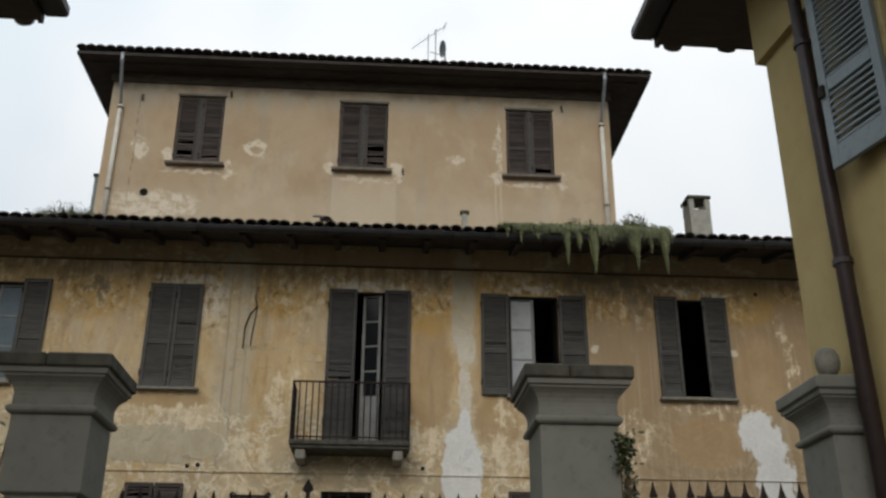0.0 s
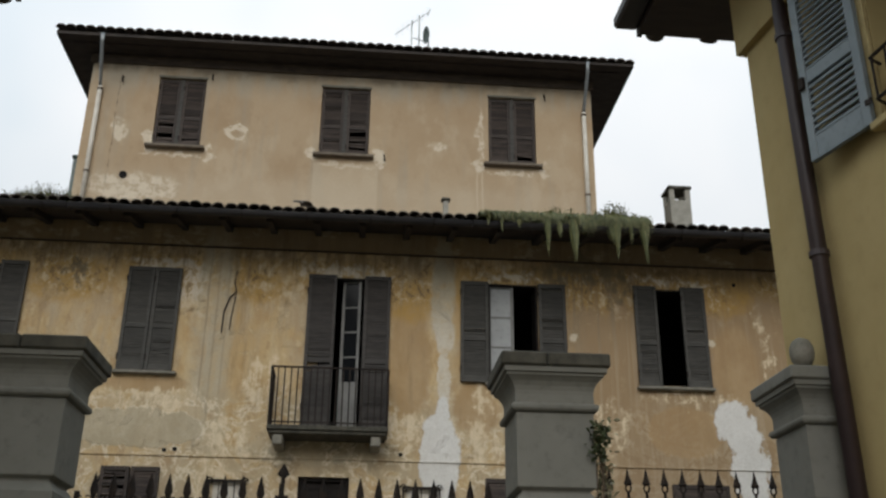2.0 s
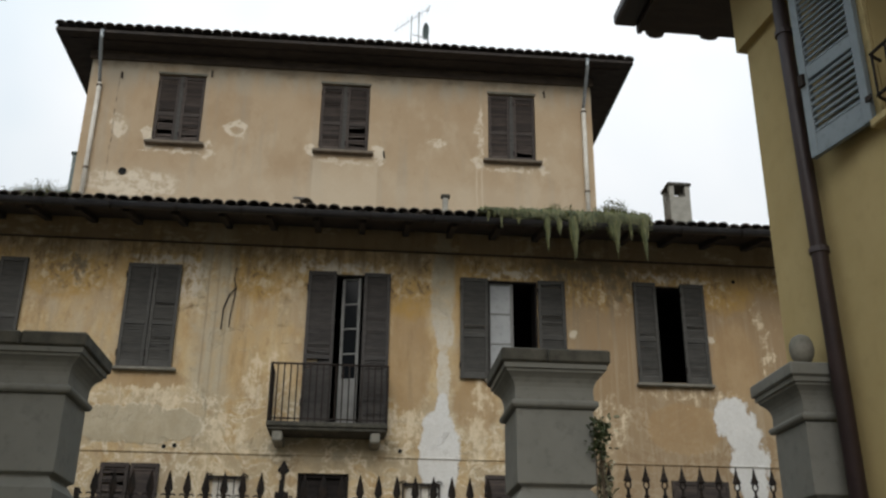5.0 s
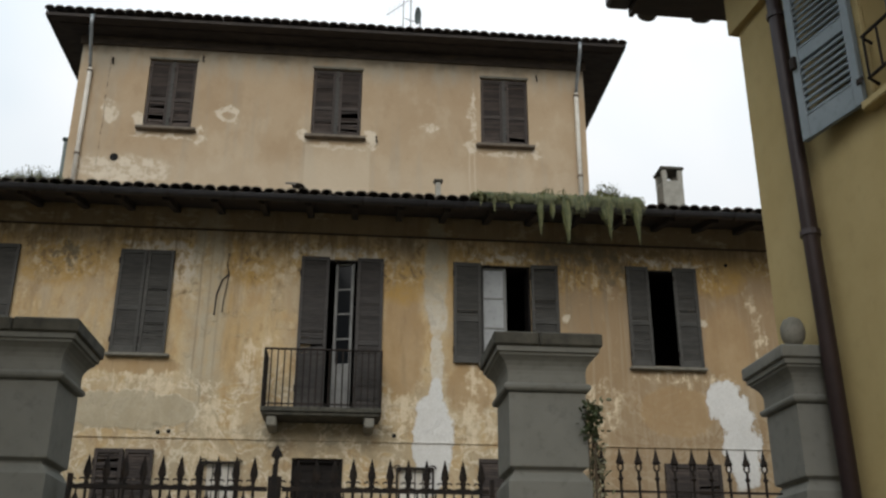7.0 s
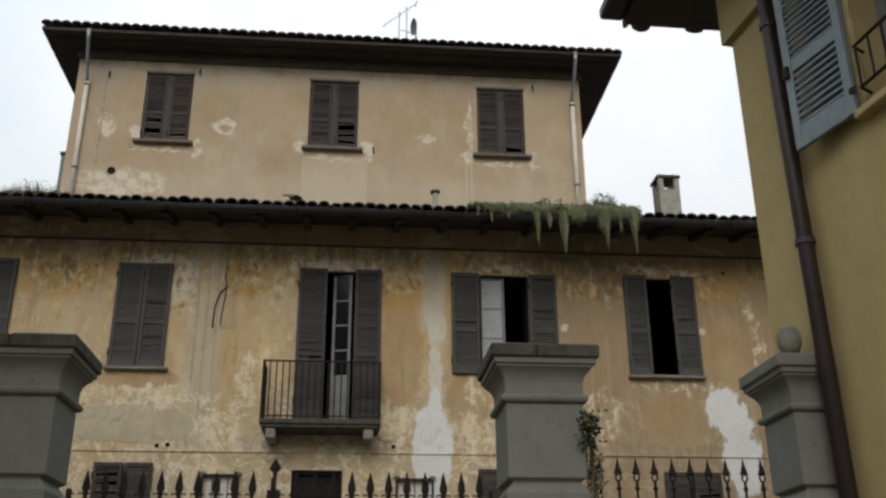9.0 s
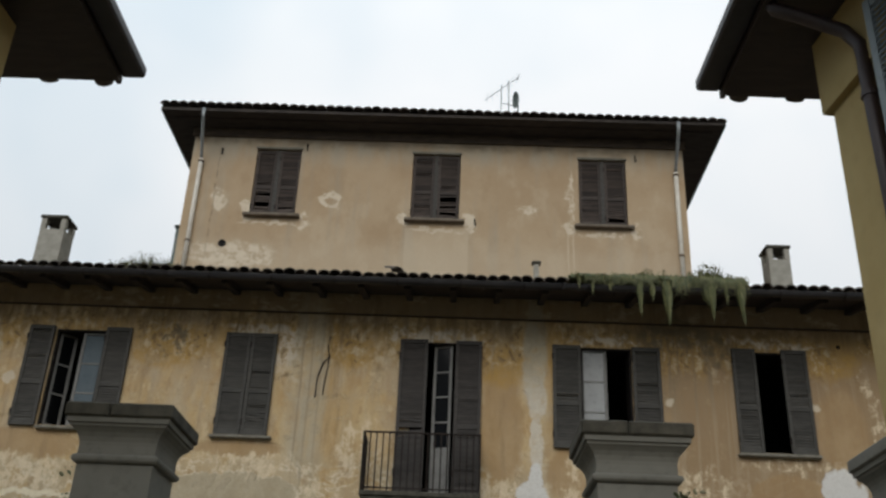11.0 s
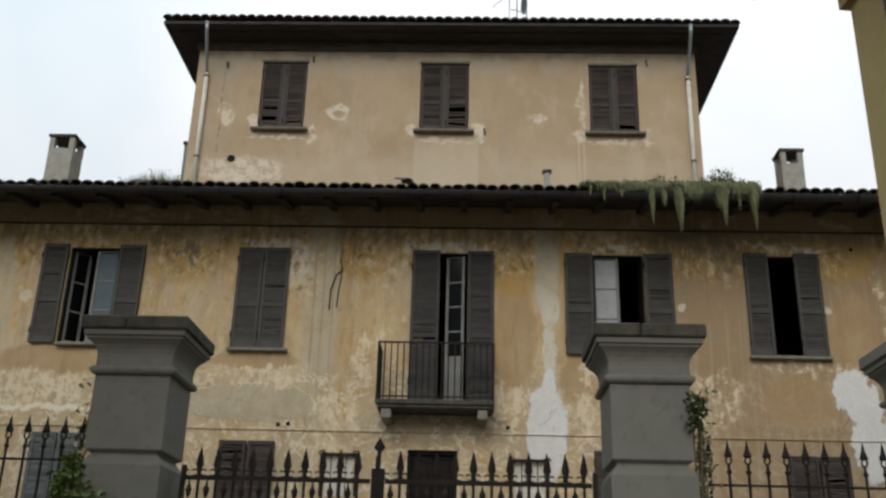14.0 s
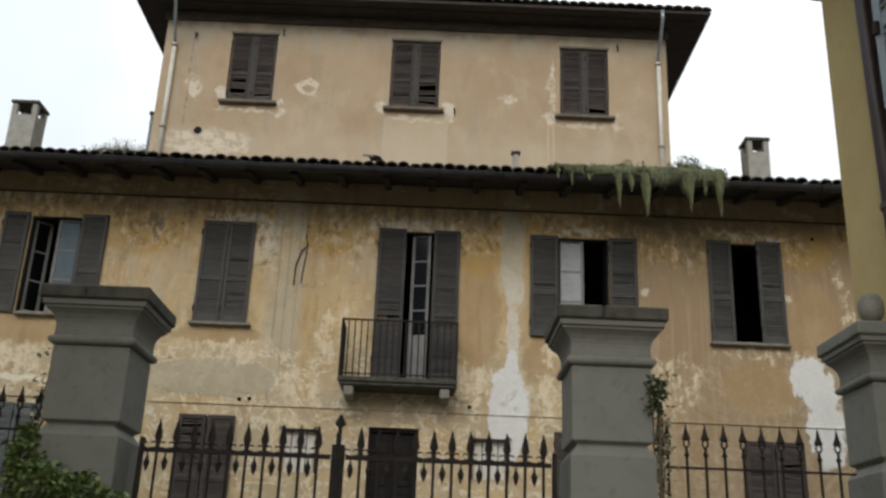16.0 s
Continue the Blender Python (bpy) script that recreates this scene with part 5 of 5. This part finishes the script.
def shrub(cx, cy, lumps, n, label, seed, size=0.03):
    """Stems and a dense, lumpy crown; lumps: x, y, z, radius."""
    rng = random.Random(seed)
    ob = thing("shrub", pose(cx, cy, 0), label, "shrub")
    lf = bmesh.new()
    total = sum(r * r for *_, r in lumps)
    for x, y, z, r in lumps:
        part("stem", tube(bmesh.new(), [(x * 0.15, y * 0.15, 0), (x * 0.6, y * 0.6, z * 0.5), (x, y, z)], [0.018, 0.012, 0.004], 5), M_TWIG, ob)
        for _ in range(int(n * r * r / total)):
            d = Vector((rng.gauss(0, 1), rng.gauss(0, 1), rng.gauss(0, 1))).normalized()
            k = r * rng.uniform(0.55, 1.0) * (0.8 + 0.35 * noise.noise(Vector((x, y, z)) * 7 + d * 2.2))
            leaf(lf, Vector((x, y, z)) + d * k, size * rng.uniform(0.6, 1.3), rng)
    tagged(part("foliage", lf, M_LEAF, ob), kind="stuff")


shrub(-1.50, 4.40, [(-0.10, 0, 1.86, 0.21), (0.10, 0.02, 1.84, 0.17), (0.27, 0.02, 1.78, 0.14), (-0.20, 0.02, 2.03, 0.13), (-0.19, 0, 2.14, 0.07), (0.0, 0, 1.60, 0.24), (0.25, 0, 1.5, 0.2), (-0.25, 0, 1.6, 0.2), (0, 0, 1.15, 0.3), (0, 0, 0.7, 0.28)],
      9000, "dense leafy green shrub growing against a grey gate pillar", 5, 0.026)


def ivy(name, cx, cy, z0, z1, n, label, seed, rx=0.07, size=0.026, mat=None):
    rng = random.Random(seed)
    ob = thing(name, pose(cx, cy, 0), label, "climbing plant")
    lf = bmesh.new()
    for k in range(3):
        pts = [(rng.gauss(0, rx * 0.5), rng.gauss(0, 0.03), z0 + (z1 - z0) * f * rng.uniform(0.85, 1.0)) for f in np.linspace(0, 1, 7)]
        pts[0] = (0, 0, 0.0)
        part("stem", tube(bmesh.new(), pts, 0.005, 5), M_TWIG, ob)
    for _ in range(n):
        z = z0 + (z1 - z0) * rng.random() ** 0.8
        leaf(lf, (rng.gauss(0, rx), rng.gauss(-0.03, 0.05), z), size * rng.uniform(0.6, 1.3), rng)
    tagged(part("foliage", lf, mat or M_IVY, ob), kind="stuff")


ivy("ivy", 1.665, 4.92, 0.6, 2.70, 640, "dusty pale ivy climbing between pillar and railing", 31, 0.028, 0.022)
ivy("ivy", 1.60, 4.73, 2.42, 2.61, 240, "dark ivy sprig on the pillar's edge", 33, 0.026, 0.020, M_IVY_DARK)
ivy("ivy", -1.86, 4.95, 0.6, 2.70, 260, "dusty green ivy beside a grey pillar", 35, 0.05)


# ---- cables and small marks on the front ----
def cable(pts, label, r=0.012):
    single("cable", tube(bmesh.new(), pts, r, 6), M_WOOD_DARK, label, "cable", "wall cables")


cable([(-1.82, FY - 0.02, 7.15), (-1.84, FY - 0.02, 6.95), (-1.80, FY - 0.03, 6.8), (-1.90, FY - 0.03, 6.68), (-1.97, FY - 0.02, 6.45), (-1.98, FY - 0.02, 6.1)], "thin dark loose cable hanging on ochre plaster")
cable([(-1.80, FY - 0.03, 6.8), (-1.82, FY - 0.035, 6.6), (-1.85, FY - 0.03, 6.35), (-1.86, FY - 0.02, 6.15)], "thin dark loose cable end on ochre plaster", 0.009)
for x, z in ((-4.46, 11.42), (-2.80, 11.56), (3.60, 11.52), (0.52, 10.02)):
    hook = tube(bmesh.new(), [(0, 0.03, 0.03), (0, -0.05, 0.03), (0, -0.06, 0.0), (0.01, -0.05, -0.10)], 0.016, 6)
    single("wall_hook", hook, M_IRON, "small rusted iron hook in tan plaster", "wall hook", "wall hooks", m=pose(x, TY, z))
single("wall_hole", lathe(bmesh.new(), [(0.07, 0), (0.075, 0.01), (0.045, 0.012), (0.04, 0.002)], 12), M_HOLE, "round dark flue hole in tan plaster", "flue hole", m=pose(-4.20, TY - 0.003, 9.40, 90))
for x, z in ((-2.652, 4.225), (-2.495, 4.242), (0.919, 4.245), (6.52, 7.27)):
    single("wall_hole", lathe(bmesh.new(), [(0.032, 0), (0.034, 0.008), (0.02, 0.009), (0.018, 0.002)], 10), M_HOLE, "small dark putlog hole in plaster", "hole", m=pose(x, FY - 0.003, z, 90))

# ---- roof tiles last ----
RT = random.Random(12)
loose = new("tile", ME_TILE)
loose.parent = villa_roof
loose.matrix_basis = pose(-0.67, EY - 0.12, EZ + 0.13, 25, 12, 35)
lay_tiles(villa_roof, -8.8, 8.2, EY - 0.10, EZ + 0.055, 0.178, SL, RT, 0.8)
lay_tiles(villa_roof, -8.71, 8.2, EY - 0.045, EZ - 0.005, 0.178, SL, RT, 0.9)
tagged(part("tile_courses", bulk_tiles(-8.8, 8.2, EY + 0.28, EZ + 0.145, 0.185, SL, 2, RT), M_TILE_BULK, villa_roof), kind="stuff")
tagged(part("tile_ends", bulk_tiles(-17.3, -8.95, EY - 0.10, EZ + 0.055, 0.185, SL, 1, RT), M_TILE_BULK, villa_roof), kind="stuff")
tagged(part("tile_ends", bulk_tiles(8.4, 17.3, EY - 0.10, EZ + 0.055, 0.185, SL, 1, RT), M_TILE_BULK, villa_roof), kind="stuff")
lay_tiles(tower_roof, OX0 + 0.08, OX1 - 0.06, OY - 0.06, 12.025, 0.178, 0.3, RT, 0.35, -0.0045)
